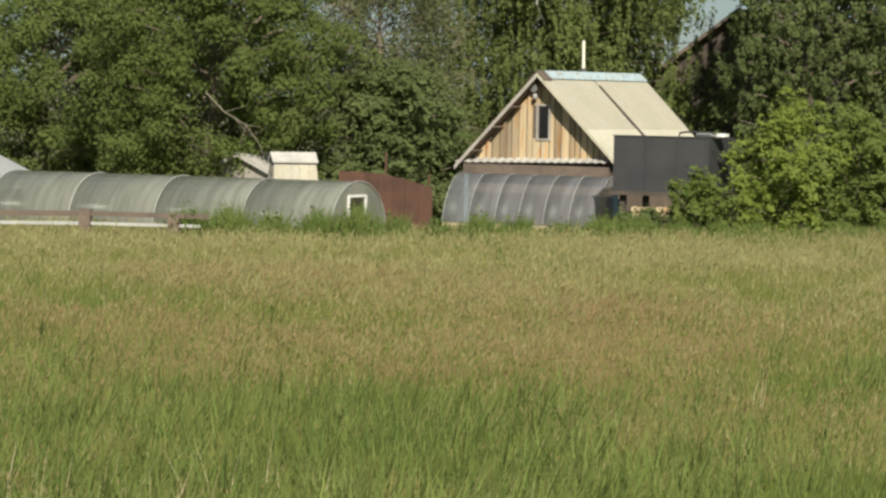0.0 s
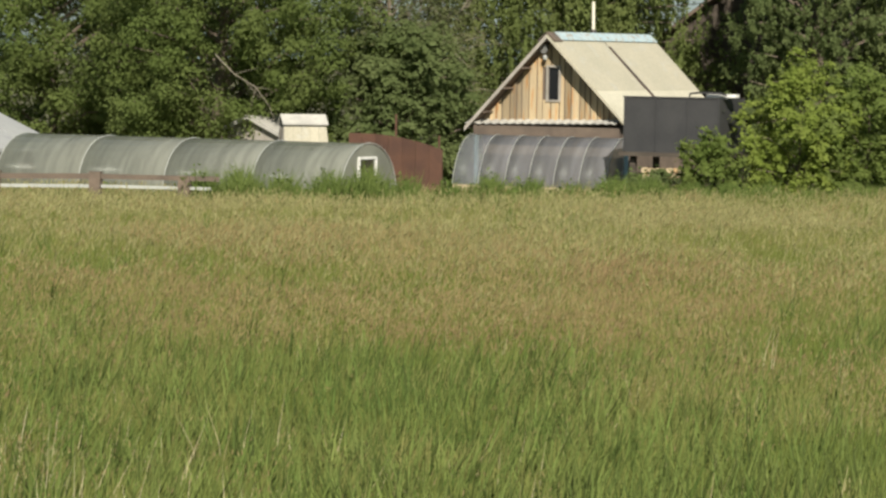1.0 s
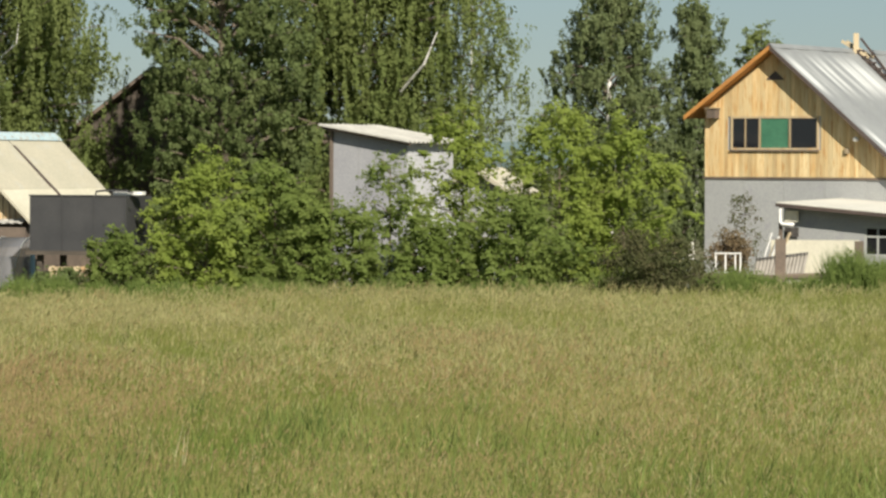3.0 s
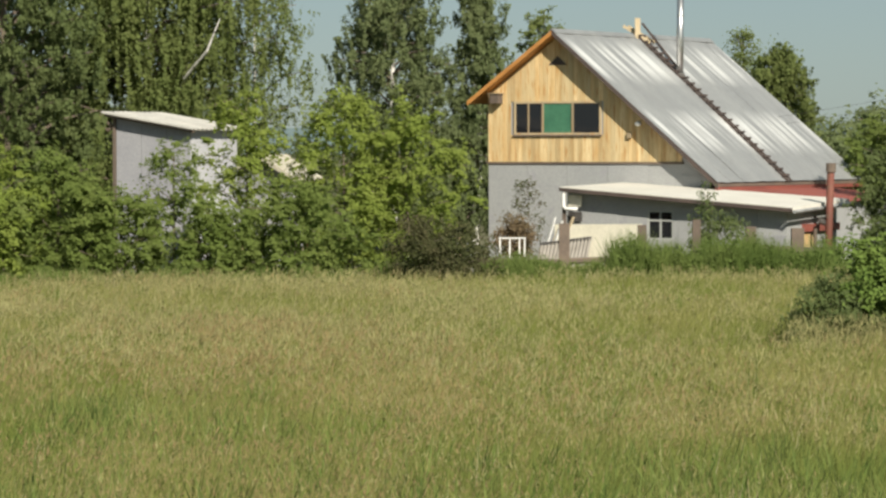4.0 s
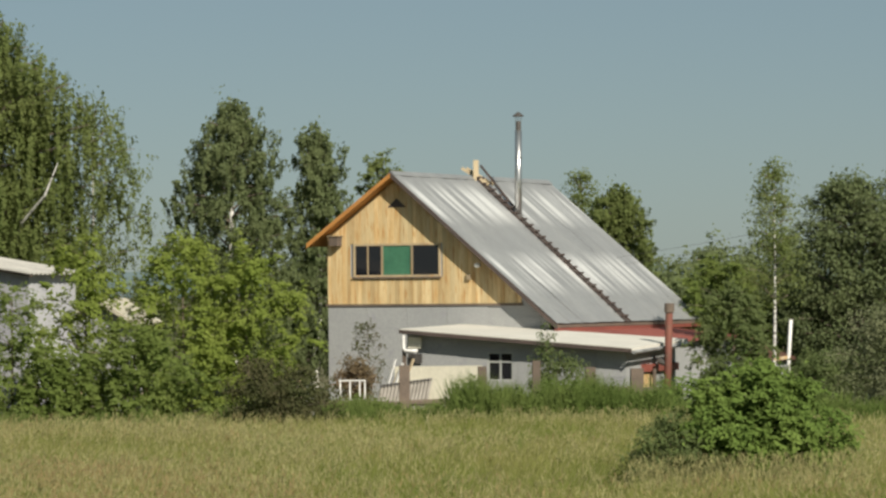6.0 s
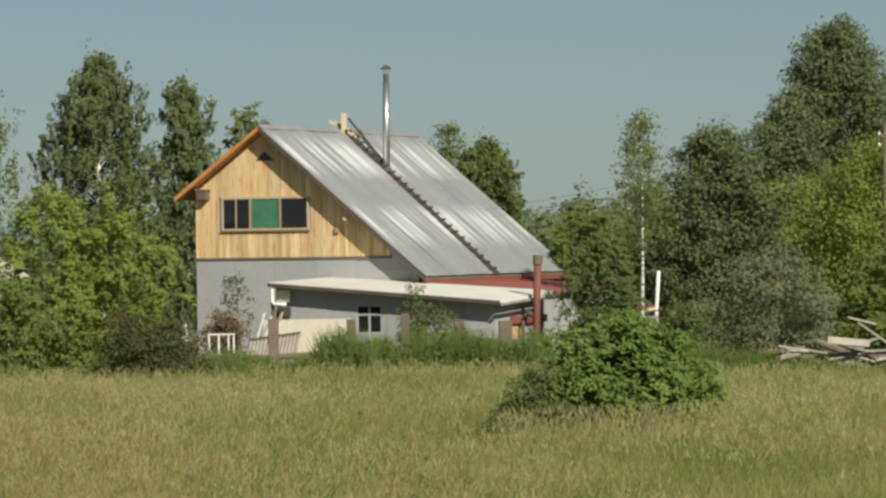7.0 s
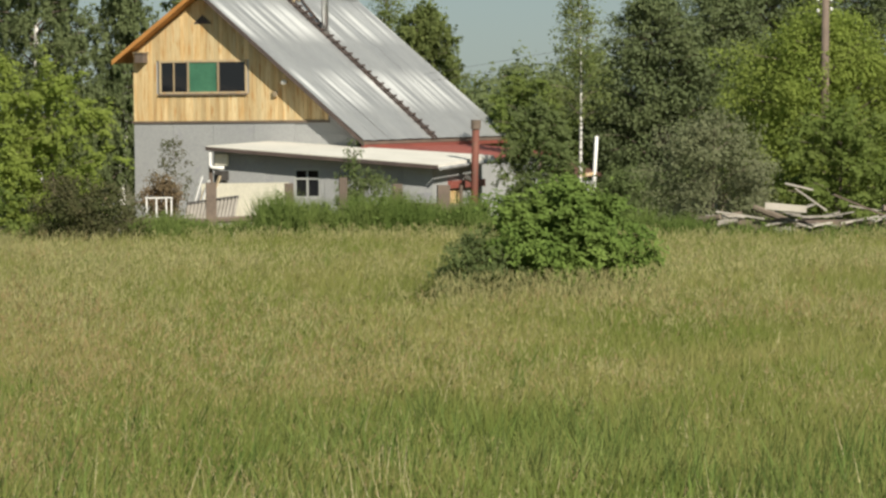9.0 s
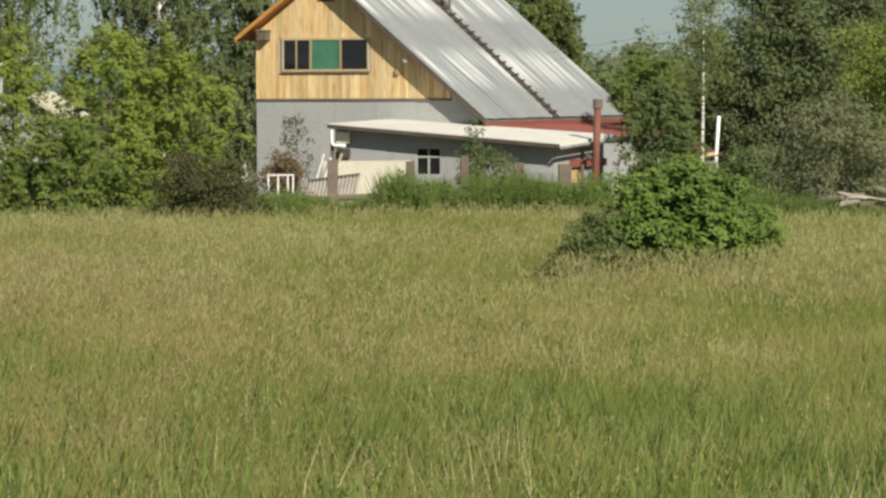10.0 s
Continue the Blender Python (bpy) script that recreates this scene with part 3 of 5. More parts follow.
part("eave_trim", Shape().box(RIGHT_U - 0.05, RIGHT_U + 0.06, 0.0, L, RIGHT_Z - 0.26, RIGHT_Z - 0.14), RED_ROOF, roof)
for i in range(6):
    part("ridge_cap", Shape().prism([(-0.16, i * L / 6, RIDGE - 0.08), (0, i * L / 6, RIDGE + 0.05), (0.16, i * L / 6, RIDGE - 0.09), (0.16, i * L / 6, RIDGE - 0.07), (0, i * L / 6, RIDGE + 0.075), (-0.16, i * L / 6, RIDGE - 0.06)], (0, L / 6 - 0.004, 0)), ROOF_METAL, roof)

# roof ladder that lies on the slope, and its hook frame on the ridge
slope = (Vector((RIGHT_U, 0, RIGHT_Z)) - Vector((0, 0, RIDGE)))
down = slope.normalized()
out_n = Vector((-down.z, 0, down.x))
ladder = thing("roof_ladder", 10.57, 114.51, HOUSE_AZ, "dark weathered wooden roof ladder lying down the slope", "ladder")
for vv in (6.28, 6.58):
    part("rail", Shape().beam(Vector((-0.1, vv + 0.25, RIDGE + 0.05)) + out_n * 0.09, Vector((6.15, vv - 0.52, RIGHT_Z - 0.05)) + out_n * 0.09, 0.05, 0.06), DARK_TRIM, ladder)
for i in range(24):
    f = (i + 0.5) / 24
    c = Vector((0, 0, RIDGE)) + slope * f + out_n * 0.14
    vv = 6.43 + 0.25 - 0.77 * f
    part("rung", Shape().beam(c + Vector((0, vv - 0.24, 0)), c + Vector((0, vv + 0.24, 0)), 0.07, 0.07), DARK_TRIM, ladder)
part("hook_frame", Shape().beam((-0.45, 6.5, RIDGE + 0.35), (0.55, 6.6, RIDGE - 0.25), 0.07, 0.10).beam((-0.45, 6.9, RIDGE + 0.35), (0.55, 7.0, RIDGE - 0.25), 0.07, 0.10), PALE_WOOD, ladder)
part("upright_board", Shape().box(0.10, 0.16, 6.30, 6.62, RIDGE - 0.2, RIDGE + 0.62), PALE_WOOD, ladder, "pale upright board")
part("strut", Shape().beam((0.1, 6.9, RIDGE + 0.45), (1.55, 6.75, RIDGE - 1.15), 0.05, 0.07), DARK_TRIM, ladder)

chimney = thing("chimney", 10.57, 114.51, HOUSE_AZ, "tall stainless steel stove pipe with a sooty cap", "chimney")
cu, cv, cz = 1.75, 6.54, 6.82
part("pipe", Shape().tube([(cu, cv, cz - 0.2), (cu, cv, 8.2), (cu + 0.02, cv, 9.95)], [0.125, 0.125, 0.122], 14), STEEL, chimney, smooth=True)
part("flashing", Shape().tube([(cu, cv, cz - 0.15), (cu, cv, cz + 0.14)], [0.30, 0.135], 12), SOOT_AND_SHADE, chimney)
for zz in (7.9, 8.95):
    part("clamp", Shape().tube([(cu + 0.01, cv, zz), (cu + 0.01, cv, zz + 0.05)], [0.134, 0.134], 14), STEEL, chimney)
part("top_section", Shape().tube([(cu + 0.02, cv, 9.952), (cu + 0.02, cv, 10.28)], [0.10, 0.10], 12), SOOT_AND_SHADE, chimney, "soot-blackened top section")
hood = part("cap", Shape().tube([(cu + 0.02, cv, 10.44), (cu + 0.02, cv, 10.47), (cu + 0.02, cv, 10.60)], [0.20, 0.20, 0.03], 12), SOOT_AND_SHADE, chimney)
for a in range(3):
    c, s_ = math.cos(a * 2.1), math.sin(a * 2.1)
    part("strut", Shape().beam((cu + 0.02 + 0.09 * c, cv + 0.09 * s_, 10.26), (cu + 0.02 + 0.12 * c, cv + 0.12 * s_, 10.45), 0.02), STEEL, hood)

# ---- low outbuilding before the house ----
annex = thing("annex", 10.57, 114.51, HOUSE_AZ, "low grey outbuilding with a pale lean-to roof", "outbuilding")
FRONT, A_L, A_R = -3.7, 2.45, 10.2


def annex_z(u, v):
    """Underside of the lean-to roof."""
    f, b = (u - 2.44) / 8.16, (v + 4.2) / 4.65
    return 3.05 - 0.62 * f + (0.09 + 0.11 * f) * b - 0.09


WN = (5.34, 6.26, 1.38, 2.32)
aw = Shape()
for a, b, z0, z1 in ((A_L, WN[0], 0, None), (WN[1], A_R, 0, None), (WN[0], WN[1], 0, WN[2]), (WN[0], WN[1], WN[3], None)):
    za, zb = (z1, z1) if z1 else (annex_z(a, FRONT), annex_z(b, FRONT))
    aw.prism([(a, FRONT, z0), (b, FRONT, z0), (b, FRONT, zb), (a, FRONT, za)], (0, 0.16, 0))
part("wall", aw, GREY_PANEL, annex)
part("wall", Shape().prism([(A_L, FRONT + 0.161, 0), (A_L, 0.5, 0), (A_L, 0.5, annex_z(A_L, 0.5)), (A_L, FRONT + 0.161, annex_z(A_L, FRONT))], (0.16, 0, 0)), GREY_PANEL, annex)
for v0, v1, z0, z1 in ((FRONT + 0.161, -2.45, 0, None), (-2.45, -1.60, 1.60, None), (-1.60, 0.4, 0, None)):
    za, zb = annex_z(A_R, v0), annex_z(A_R, v1)
    part("wall", Shape().prism([(A_R - 0.16, v0, z0), (A_R - 0.16, v1, z0), (A_R - 0.16, v1, zb), (A_R - 0.16, v0, za)], (0.16, 0, 0)), GREY_PANEL, annex)
for a, b in ((A_L, 4.3), (6.42, 7.9), (7.9, 9.2), (9.2, A_R)):
    part("panel", Shape().prism([(a + 0.006, FRONT - 0.015, 0.02), (b - 0.006, FRONT - 0.015, 0.02), (b - 0.006, FRONT - 0.015, annex_z(b, FRONT) - 0.01), (a + 0.006, FRONT - 0.015, annex_z(a, FRONT) - 0.01)], (0, 0.012, 0)), GREY_PANEL, annex)
part("panel", Shape().box(9.45, A_R - 0.02, FRONT - 0.03, FRONT - 0.017, 0.6, 1.55), SHED_PANEL, annex, "pale patch panel by the corner")
aroof = Shape()
nu = 12
verts, low = [], []
for j in range(2):
    for i in range(nu + 1):
        uu, vv = 2.44 + 8.16 * i / nu, (-4.2, 0.5)[j]
        z = annex_z(uu, vv) + 0.09
        verts.append((uu, vv, z + 0.03 + 0.006 * (i % 2)))
        low.append((uu, vv, z - 0.08))
k = nu + 1
aroof.add(verts + low, [(i, i + 1, k + i + 1, k + i) for i in range(nu)] + [(2 * k + i + 1, 2 * k + i, 3 * k + i, 3 * k + i + 1) for i in range(nu)] + [(i + 1, i, 2 * k + i, 2 * k + i + 1) for i in range(nu)] + [(k + i, k + i + 1, 3 * k + i + 1, 3 * k + i) for i in range(nu)] + [(0, k, 3 * k, 2 * k), (2 * k - 1, k - 1, 3 * k - 1, 4 * k - 1)])
part("roof", aroof, LIGHT_ROOF, annex, "pale flat-sheet lean-to roof")
part("fascia", Shape().prism([(2.42, -4.24, annex_z(2.44, -4.2) - 0.03), (10.6, -4.24, annex_z(10.6, -4.2) - 0.03), (10.6, -4.24, annex_z(10.6, -4.2) + 0.09), (2.42, -4.24, annex_z(2.44, -4.2) + 0.09)], (0, 0.035, 0)), DARK_TRIM, annex)
part("gutter", Shape().tube([(10.68, -4.25, annex_z(10.6, -4.2) - 0.02), (10.68, 0.4, annex_z(10.6, 0.4) - 0.03)], [0.055, 0.055], 8), ROOF_METAL, annex)
aw_ = window_unit("window", annex, WN[0], WN[1], FRONT + 0.06, WN[2], WN[3], [5.80], CREAM_RIB, [GLASS], 0.060, cross=2.00)
tagged(aw_, "small white-framed casement window with dark panes")
part("lintel", Shape().box(10.04, 10.34, -2.5, 0.35, 1.66, 1.90), RED_ROOF, annex, "red painted door beam")
dr = part("door", Shape().box(10.205, 10.24, -2.42, -1.62, 0.02, 1.58), FRESH_BOARD, annex, "pale wooden door in the end wall")
part("batten", Shape().box(10.242, 10.265, -2.36, -1.68, 0.9, 1.0), OLD_BOARD, dr)
part("post", Shape().tube([(10.45, -2.0, 0), (10.45, -2.0, 1.75)], [0.06, 0.06], 8), TIMBER, annex)

# red lean-to along the eave, a rust-red stove pipe beside it
redlean = thing("red_lean_to", 10.57, 114.51, HOUSE_AZ, "red painted metal lean-to along the house eave", "outbuilding")
part("roof", ribbed(5.3, 3.0, 9.6, 2.55, 0.55, 9.5, 0.3, 0.02, 0.02, 4), RED_ROOF, redlean)
part("wall", Shape().box(9.2, 9.36, 0.7, 9.3, 0, 2.52), GREY_PANEL, redlean)
part("wall", Shape().prism([(5.2, 9.3, 0), (9.36, 9.3, 0), (9.36, 9.3, 2.52), (5.2, 9.3, 2.94)], (0, 0.12, 0)), GREY_PANEL, redlean)
flue = thing("stove_flue", 10.57, 114.51, HOUSE_AZ, "rusty red iron flue pipe at the outbuilding corner", "flue")
part("pipe", Shape().tube([(10.9, -2.0, 0.0), (10.92, -2.0, 1.9), (10.98, -2.0, 3.55)], [0.12, 0.12, 0.12], 10), RED_OXIDE, flue, smooth=True)
part("collar", Shape().tube([(10.98, -2.0, 3.552), (10.99, -2.0, 3.84)], [0.16, 0.16], 10), TIMBER, flue)
part("elbow", Shape().tube([(10.6, -2.0, 2.0), (10.9, -2.0, 1.9)], [0.10, 0.10], 8), SOOT_AND_SHADE, flue)


def local(u, v, o=(10.57, 114.51), az=HOUSE_AZ):
    a = radians(az)
    return o[0] + u * math.cos(a) + v * math.sin(a), o[1] - u * math.sin(a) + v * math.cos(a)


# white and pale clutter by the outbuilding corner
px, py = local(3.35, -6.2)
pile = thing("leaning_boards", px, py, HOUSE_AZ, "bundle of pale sawn boards leaning at an angle", "boards")
rb = random.Random(8)
for i in range(7):
    part("board", Shape().beam((-0.62 + 0.11 * i, -0.55 - 0.03 * i, 0), (-0.25 + 0.13 * i, 0.1, rb.uniform(1.7, 2.15)), 0.12, 0.03), (WHITE, WHITE, PALE_WOOD, WHITE)[i % 4], pile)
px, py = local(2.75, -4.15)
duct = thing("white_vent_pipe", px, py, HOUSE_AZ, "white bent vent pipe on the outbuilding corner", "pipe")
part("pipe", Shape().tube([(-0.15, 0, 2.95), (-0.2, -0.02, 2.8), (-0.2, -0.02, 2.45), (-0.12, -0.02, 2.36), (0.3, -0.02, 2.36)], [0.06] * 5, 8), WHITE, duct, smooth=True)
part("post", Shape().box(-0.28, -0.18, 0.05, 0.15, 0, 2.4), TIMBER, duct)
px, py = local(2.62, -3.85)
sign = thing("vent_hatch", px, py, HOUSE_AZ, "small dark hatch under a pale panel", "hatch", z=0)
part("panel", Shape().box(-0.05, 0.42, -0.03, 0.05, 2.44, 2.8), CREAM, sign)
# Dark block standing in for the shaded depth of the hatch.
part("opening", Shape().box(-0.05, 0.42, -0.02, 0.06, 1.95, 2.26), SOOT_AND_SHADE, sign)
part("leg", Shape().box(0.1, 0.2, 0.061, 0.09, 0, 2.44), GREY_PANEL, sign)
px, py = local(3.5, -5.2)
screen = thing("pale_sheet_fence", px, py, HOUSE_AZ, "long cream sheet standing before the outbuilding wall", "fence")
part("sheet", Shape().prism([(-0.75, 0, 0.5), (2.35, 0, 0.5), (2.35, 0, 1.92), (-0.75, 0, 1.88)], (0, 0.03, 0)), CREAM, screen)
for uu in (-0.7, 0.6, 2.2):
    part("stake", Shape().box(uu, uu + 0.07, 0.032, 0.10, 0, 1.5), TIMBER, screen)
px, py = local(3.35, -7.4)
corr = thing("corrugated_scrap", px, py, HOUSE_AZ, "grey corrugated sheets leaning on the fence", "roofing")
def wavy_sheet(y0, z0, y1, z1, deep, thick):
    """One corrugated sheet: waves along x, rising from (y0, z0) to (y1, z1)."""
    w = Shape()
    k = 29
    rows = []
    for dy in (0.0, thick):
        for yy, zz in ((y0, z0), (y1, z1)):
            rows += [(-0.2 + 0.065 * i, yy + dy - deep * (i % 2), zz + 0.008 * i) for i in range(k)]
    faces = []
    for i in range(k - 1):
        faces += [(i, i + 1, k + i + 1, k + i), (2 * k + i + 1, 2 * k + i, 3 * k + i, 3 * k + i + 1), (i + 1, i, 2 * k + i, 2 * k + i + 1), (k + i, k + i + 1, 3 * k + i + 1, 3 * k + i)]
    faces += [(0, k, 3 * k, 2 * k), (2 * k - 1, k - 1, 3 * k - 1, 4 * k - 1)]
    return w.add(rows, faces)


part("sheet", wavy_sheet(0.0, 0.45, 0.40, 1.26, 0.03, 0.015), OLD_GREY, corr)
# Dark strip added for the shade along the sheet's wavy end.
part("edge", wavy_sheet(0.36, 1.265, 0.38, 1.34, 0.03, 0.04), SOOT_AND_SHADE, corr, "dark strip for the shade at the wavy upper edge")
part("stake", Shape().box(0.1, 0.2, 0.42, 0.5, 0, 1.2), TIMBER, corr)
part("stake", Shape().box(1.3, 1.4, 0.42, 0.5, 0, 1.3), TIMBER, corr)
px, py = 8.4, 104.3
bench = thing("white_bench", px, py, 8, "white slatted bench half hidden by shrubs", "bench")
part("slat", Shape().box(-0.42, 0.42, 0.0, 0.03, 1.54, 1.58), WHITE, bench)
for uu in (-0.40, -0.1, 0.2, 0.36):
    part("upright", Shape().box(uu, uu + 0.045, 0.032, 0.065, 0.0, 1.575), WHITE, bench)
part("seat", Shape().box(-0.42, 0.42, -0.45, -0.02, 0.55, 0.6), WHITE, bench)

# ---- garden fence of old posts and rails ----
def post_shape(h, w, lean):
    return Shape().prism([(-w, -w * 0.8, 0), (w, -w * 0.8, 0), (w * 1.1, w * 0.8, 0), (-w * 0.9, w, 0)], (lean, 0.01, h))


fence = thing("garden_fence", 9.82, 102.53, 0, "old fence of thick rust-brown posts and grey rails", "fence")
for (dx, dy), h, w, ln in zip(((0, 0), (2.39, -0.26), (3.97, -0.46), (5.62, -0.69), (6.97, -0.91)), (2.05, 2.0, 2.16, 1.95, 1.9), (0.16, 0.13, 0.12, 0.15, 0.19), (0.02, -0.03, 0.03, 0.0, 0.04)):
    ps = part("post", post_shape(h, w, ln), TIMBER, fence)
    ps.location = (dx, dy, 0)
for p, q, z in (((-4, 0.45), (0, 0), 0.85), ((0, 0), (3.97, -0.46), 0.90), ((3.97, -0.46), (8.4, -1.1), 1.2)):
    part("rail", Shape().tube([(*p, z), ((p[0] + q[0]) / 2, (p[1] + q[1]) / 2 - 0.03, z + 0.06), (*q, z + 0.02)], [0.10, 0.11, 0.09], 7), TIMBER, fence)
    part("rail", Shape().beam((*p, z - 0.5), (*q, z - 0.48), 0.05, 0.18), OLD_BOARD, fence)

# long grey yard wall seen under the bushes
yard = thing("yard_fence", 1.5, 104.0, 5, "grey board yard fence behind the bushes", "fence")
for i in range(30):
    part("board", Shape().box(-1.5 + 0.24 * i, -1.29 + 0.24 * i, 0, 0.03, 0.0, 1.55 + 0.06 * math.sin(i * 2.3)), GREY_PANEL if i % 4 else OLD_BOARD, yard)
part("rail", Shape().box(-1.5, 5.7, 0.032, 0.09, 1.1, 1.2), TIMBER, yard)

# ---- little hut with weathered gable ----
HUT_O, HUT_AZ = (-15.32, 102.86), 18.6
hut = thing("hut", *HUT_O, HUT_AZ, "small wooden hut with weathered board gable and pale roof", "hut")
HR, HLU, HLZ, HRU, HRZ, HL = 5.16, -2.76, 2.30, 2.64, 2.55, 7.4


def hut_z(u):
    return (HR + (HR - HLZ) / -HLU * u if u < 0 else HR - (HR - HRZ) / HRU * u) - 0.13


HV = 0.55
part("wall", Shape().prism([(-2.45, HV, 0), (2.40, HV, 0), (2.40, HV, hut_z(2.40)), (0, HV, hut_z(0)), (-2.45, HV, hut_z(-2.45))], (0, HL - 0.8, 0)), TIMBER, hut)
part("wall_beam", Shape().box(-2.6, 2.42, HV - 0.36, HV - 0.002, 2.0, 2.30), TIMBER, hut)
HW = (-0.17, 0.19, 3.12, 4.12)
rb = random.Random(21)
u = -2.42
while u < 2.33:
    w = min(rb.uniform(0.17, 0.30), 2.36 - u)
    a, b = u + 0.019, u + w - 0.019
    spans = [(2.44, None)]
    if b > HW[0] and a < HW[1]:
        spans = [(2.44, HW[2]), (HW[3], None)]
    dy = rb.uniform(0.0, 0.03)
    for z0, z1 in spans:
        za, zb = (z1, z1) if z1 else (hut_z(a) - 0.01, hut_z(b) - 0.01)
        if min(za, zb) - z0 > 0.03:
            part("board", Shape().prism([(a, HV - 0.03 - dy, z0), (b, HV - 0.03 - dy, z0), (b, HV - 0.03 - dy, zb), (a, HV - 0.03 - dy, za)], (0, 0.025, 0)), OLD_BOARD, hut)
    u += w
hw = part("window", Shape().box(HW[0] - 0.07, HW[0], HV - 0.09, HV - 0.002, HW[2] - 0.06, HW[3] + 0.06).box(HW[1], HW[1] + 0.07, HV - 0.09, HV - 0.002, HW[2] - 0.06, HW[3] + 0.06).box(HW[0], HW[1], HV - 0.09, HV - 0.002, HW[2] - 0.06, HW[2]).box(HW[0], HW[1], HV - 0.09, HV - 0.002, HW[3], HW[3] + 0.06), OLD_GREY, hut, "narrow dark loft window")
part("pane", Shape().box(HW[0], HW[1], HV - 0.02, HV - 0.004, HW[2], HW[3]), GLASS, hw)
part("lamp", Shape().tube([(-0.22, HV - 0.22, 4.32), (-0.22, HV - 0.22, 4.38), (-0.22, HV - 0.22, 4.46), (-0.22, HV - 0.22, 4.50)], [0.04, 0.075, 0.075, 0.03], 9), CREAM_RIB, hut, "round white lamp under the ridge", True)
part("horn", Shape().tube([(-0.22, HV - 0.06, 4.75), (-0.26, HV - 0.28, 4.70)], [0.06, 0.17], 9), ROOF_METAL, hut)
ledge = Shape()
prev = None
for i in range(58):
    x0 = -2.86 + i * 0.0915
    zz = 2.36 + 0.0018 * i + 0.022 * math.sin(i * 2.1)
    if prev is not None:
        ledge.add([(prev[0], HV - 0.42, prev[1]), (x0, HV - 0.42, zz), (x0, HV - 0.035, zz + 0.10), (prev[0], HV - 0.035, prev[1] + 0.10), (prev[0], HV - 0.42, prev[1] - 0.03), (x0, HV - 0.42, zz - 0.03), (x0, HV - 0.035, zz + 0.07), (prev[0], HV - 0.035, prev[1] + 0.07)], [(0, 1, 2, 3), (5, 4, 7, 6), (4, 5, 1, 0)])
    prev = (x0, zz)
part("corrugated_ledge", ledge, CORRUGATED, hut, "wavy slate strip under the gable")
hroof = part("roof", Shape().prism([(HLU, 0, HLZ - 0.10), (0, 0, HR - 0.10), (HRU, 0, HRZ - 0.10), (HRU, 0, HRZ - 0.03), (0, 0, HR - 0.03), (HLU, 0, HLZ - 0.03)], (0, HL, 0)), TIMBER, hut, "pale faded sheet roof with blue ridge cap")
hd = Vector((HRU, 0, HRZ)) - Vector((0, 0, HR))
for fa, fb, va, vb, lift in ((0.0, 0.66, 0.0, 3.45, 0.016), (0.0, 0.66, 3.56, HL, 0.016), (0.64, 1.03, 0.0, 3.6, 0.002), (0.64, 1.03, 3.68, HL, 0.002)):
    a, b = Vector((0, 0, HR + lift)) + hd * fa, Vector((0, 0, HR + lift)) + hd * fb
    part("sheet", Shape().prism([(a.x, va, a.z - 0.03), (b.x, va, b.z - 0.03), (b.x, va, b.z), (a.x, va, a.z)], (0, vb - va, 0)), PALE_ROOF if fa < 0.5 else PALER_ROOF, hroof)
part("sheet", Shape().prism([(0, 0, HR - 0.028), (HLU - 0.05, 0, HLZ - 0.08), (HLU - 0.05, 0, HLZ - 0.05), (0, 0, HR)], (0, HL, 0)), PALE_ROOF, hroof)
part("batten", Shape().beam(Vector((0, 3.5, HR + 0.03)) + hd * 0.16, Vector((0, 3.62, HR + 0.03)) + hd * 1.0, 0.10, 0.06), DARK_TRIM, hroof)
for i in range(4):
    part("ridge_cap", Shape().prism([(-0.28, 0.5 + i * 1.72, HR - 0.24), (0, 0.5 + i * 1.72, HR + 0.03), (0.27, 0.5 + i * 1.72, HR - 0.20), (0.27, 0.5 + i * 1.72, HR - 0.18), (0, 0.5 + i * 1.72, HR + 0.055), (-0.28, 0.5 + i * 1.72, HR - 0.22)], (0, 1.70, 0)), BLUE_CAP, hroof)
part("ridge_cap", Shape().prism([(-0.3, -0.05, HR - 0.26), (0, -0.05, HR + 0.02), (0.3, -0.05, HR - 0.25), (0.3, -0.05, HR - 0.22), (0, -0.05, HR + 0.045), (-0.3, -0.05, HR - 0.23)], (0, 0.545, 0)), TIMBER, hroof)
part("bargeboard", Shape().prism([(-0.001, -0.03, HR - 0.17), (HLU - 0.05, -0.03, HLZ - 0.20), (HLU - 0.05, -0.03, HLZ - 0.06), (-0.001, -0.03, HR - 0.01)], (0, 0.028, 0)), OLD_GREY, hroof)
part("bargeboard", Shape().prism([(0.001, -0.03, HR - 0.13), (HRU + 0.04, -0.03, HRZ - 0.15), (HRU + 0.04, -0.03, HRZ - 0.05), (0.001, -0.03, HR - 0.01)], (0, 0.028, 0)), PALE_ROOF, hroof)
for i, f in enumerate((0.30, 0.52, 0.78)):
    part("purlin_end", Shape().box(HLU * f - 0.02, HLU * f + 0.06, -0.06, 0.5, HR - (HR - HLZ) * f - 0.24, HR - (HR - HLZ) * f - 0.19), TIMBER, hroof)
hp = part("stove_pipe", Shape().tube([(-0.15, 3.5, 4.8), (-0.15, 3.5, 5.32)], [0.11, 0.11], 9), SOOT_AND_SHADE, hut)
part("pipe_top", Shape().tube([(-0.15, 3.5, 5.321), (-0.16, 3.5, 6.2)], [0.055, 0.05], 9), CREAM, hp, "slim white pipe top")


def arch_points(width, height, base, n, full=True):
    """An arch across y: from the front base up, over and down to the back."""
    end = math.pi if full else math.pi * 0.56
    return [(width / 2 - width / 2 * math.cos(end * i / n), base + (height - base) * math.sin(end * i / n) ** (0.85 if full else 1.35) if i not in (0,) else base) for i in range(n + 1)]


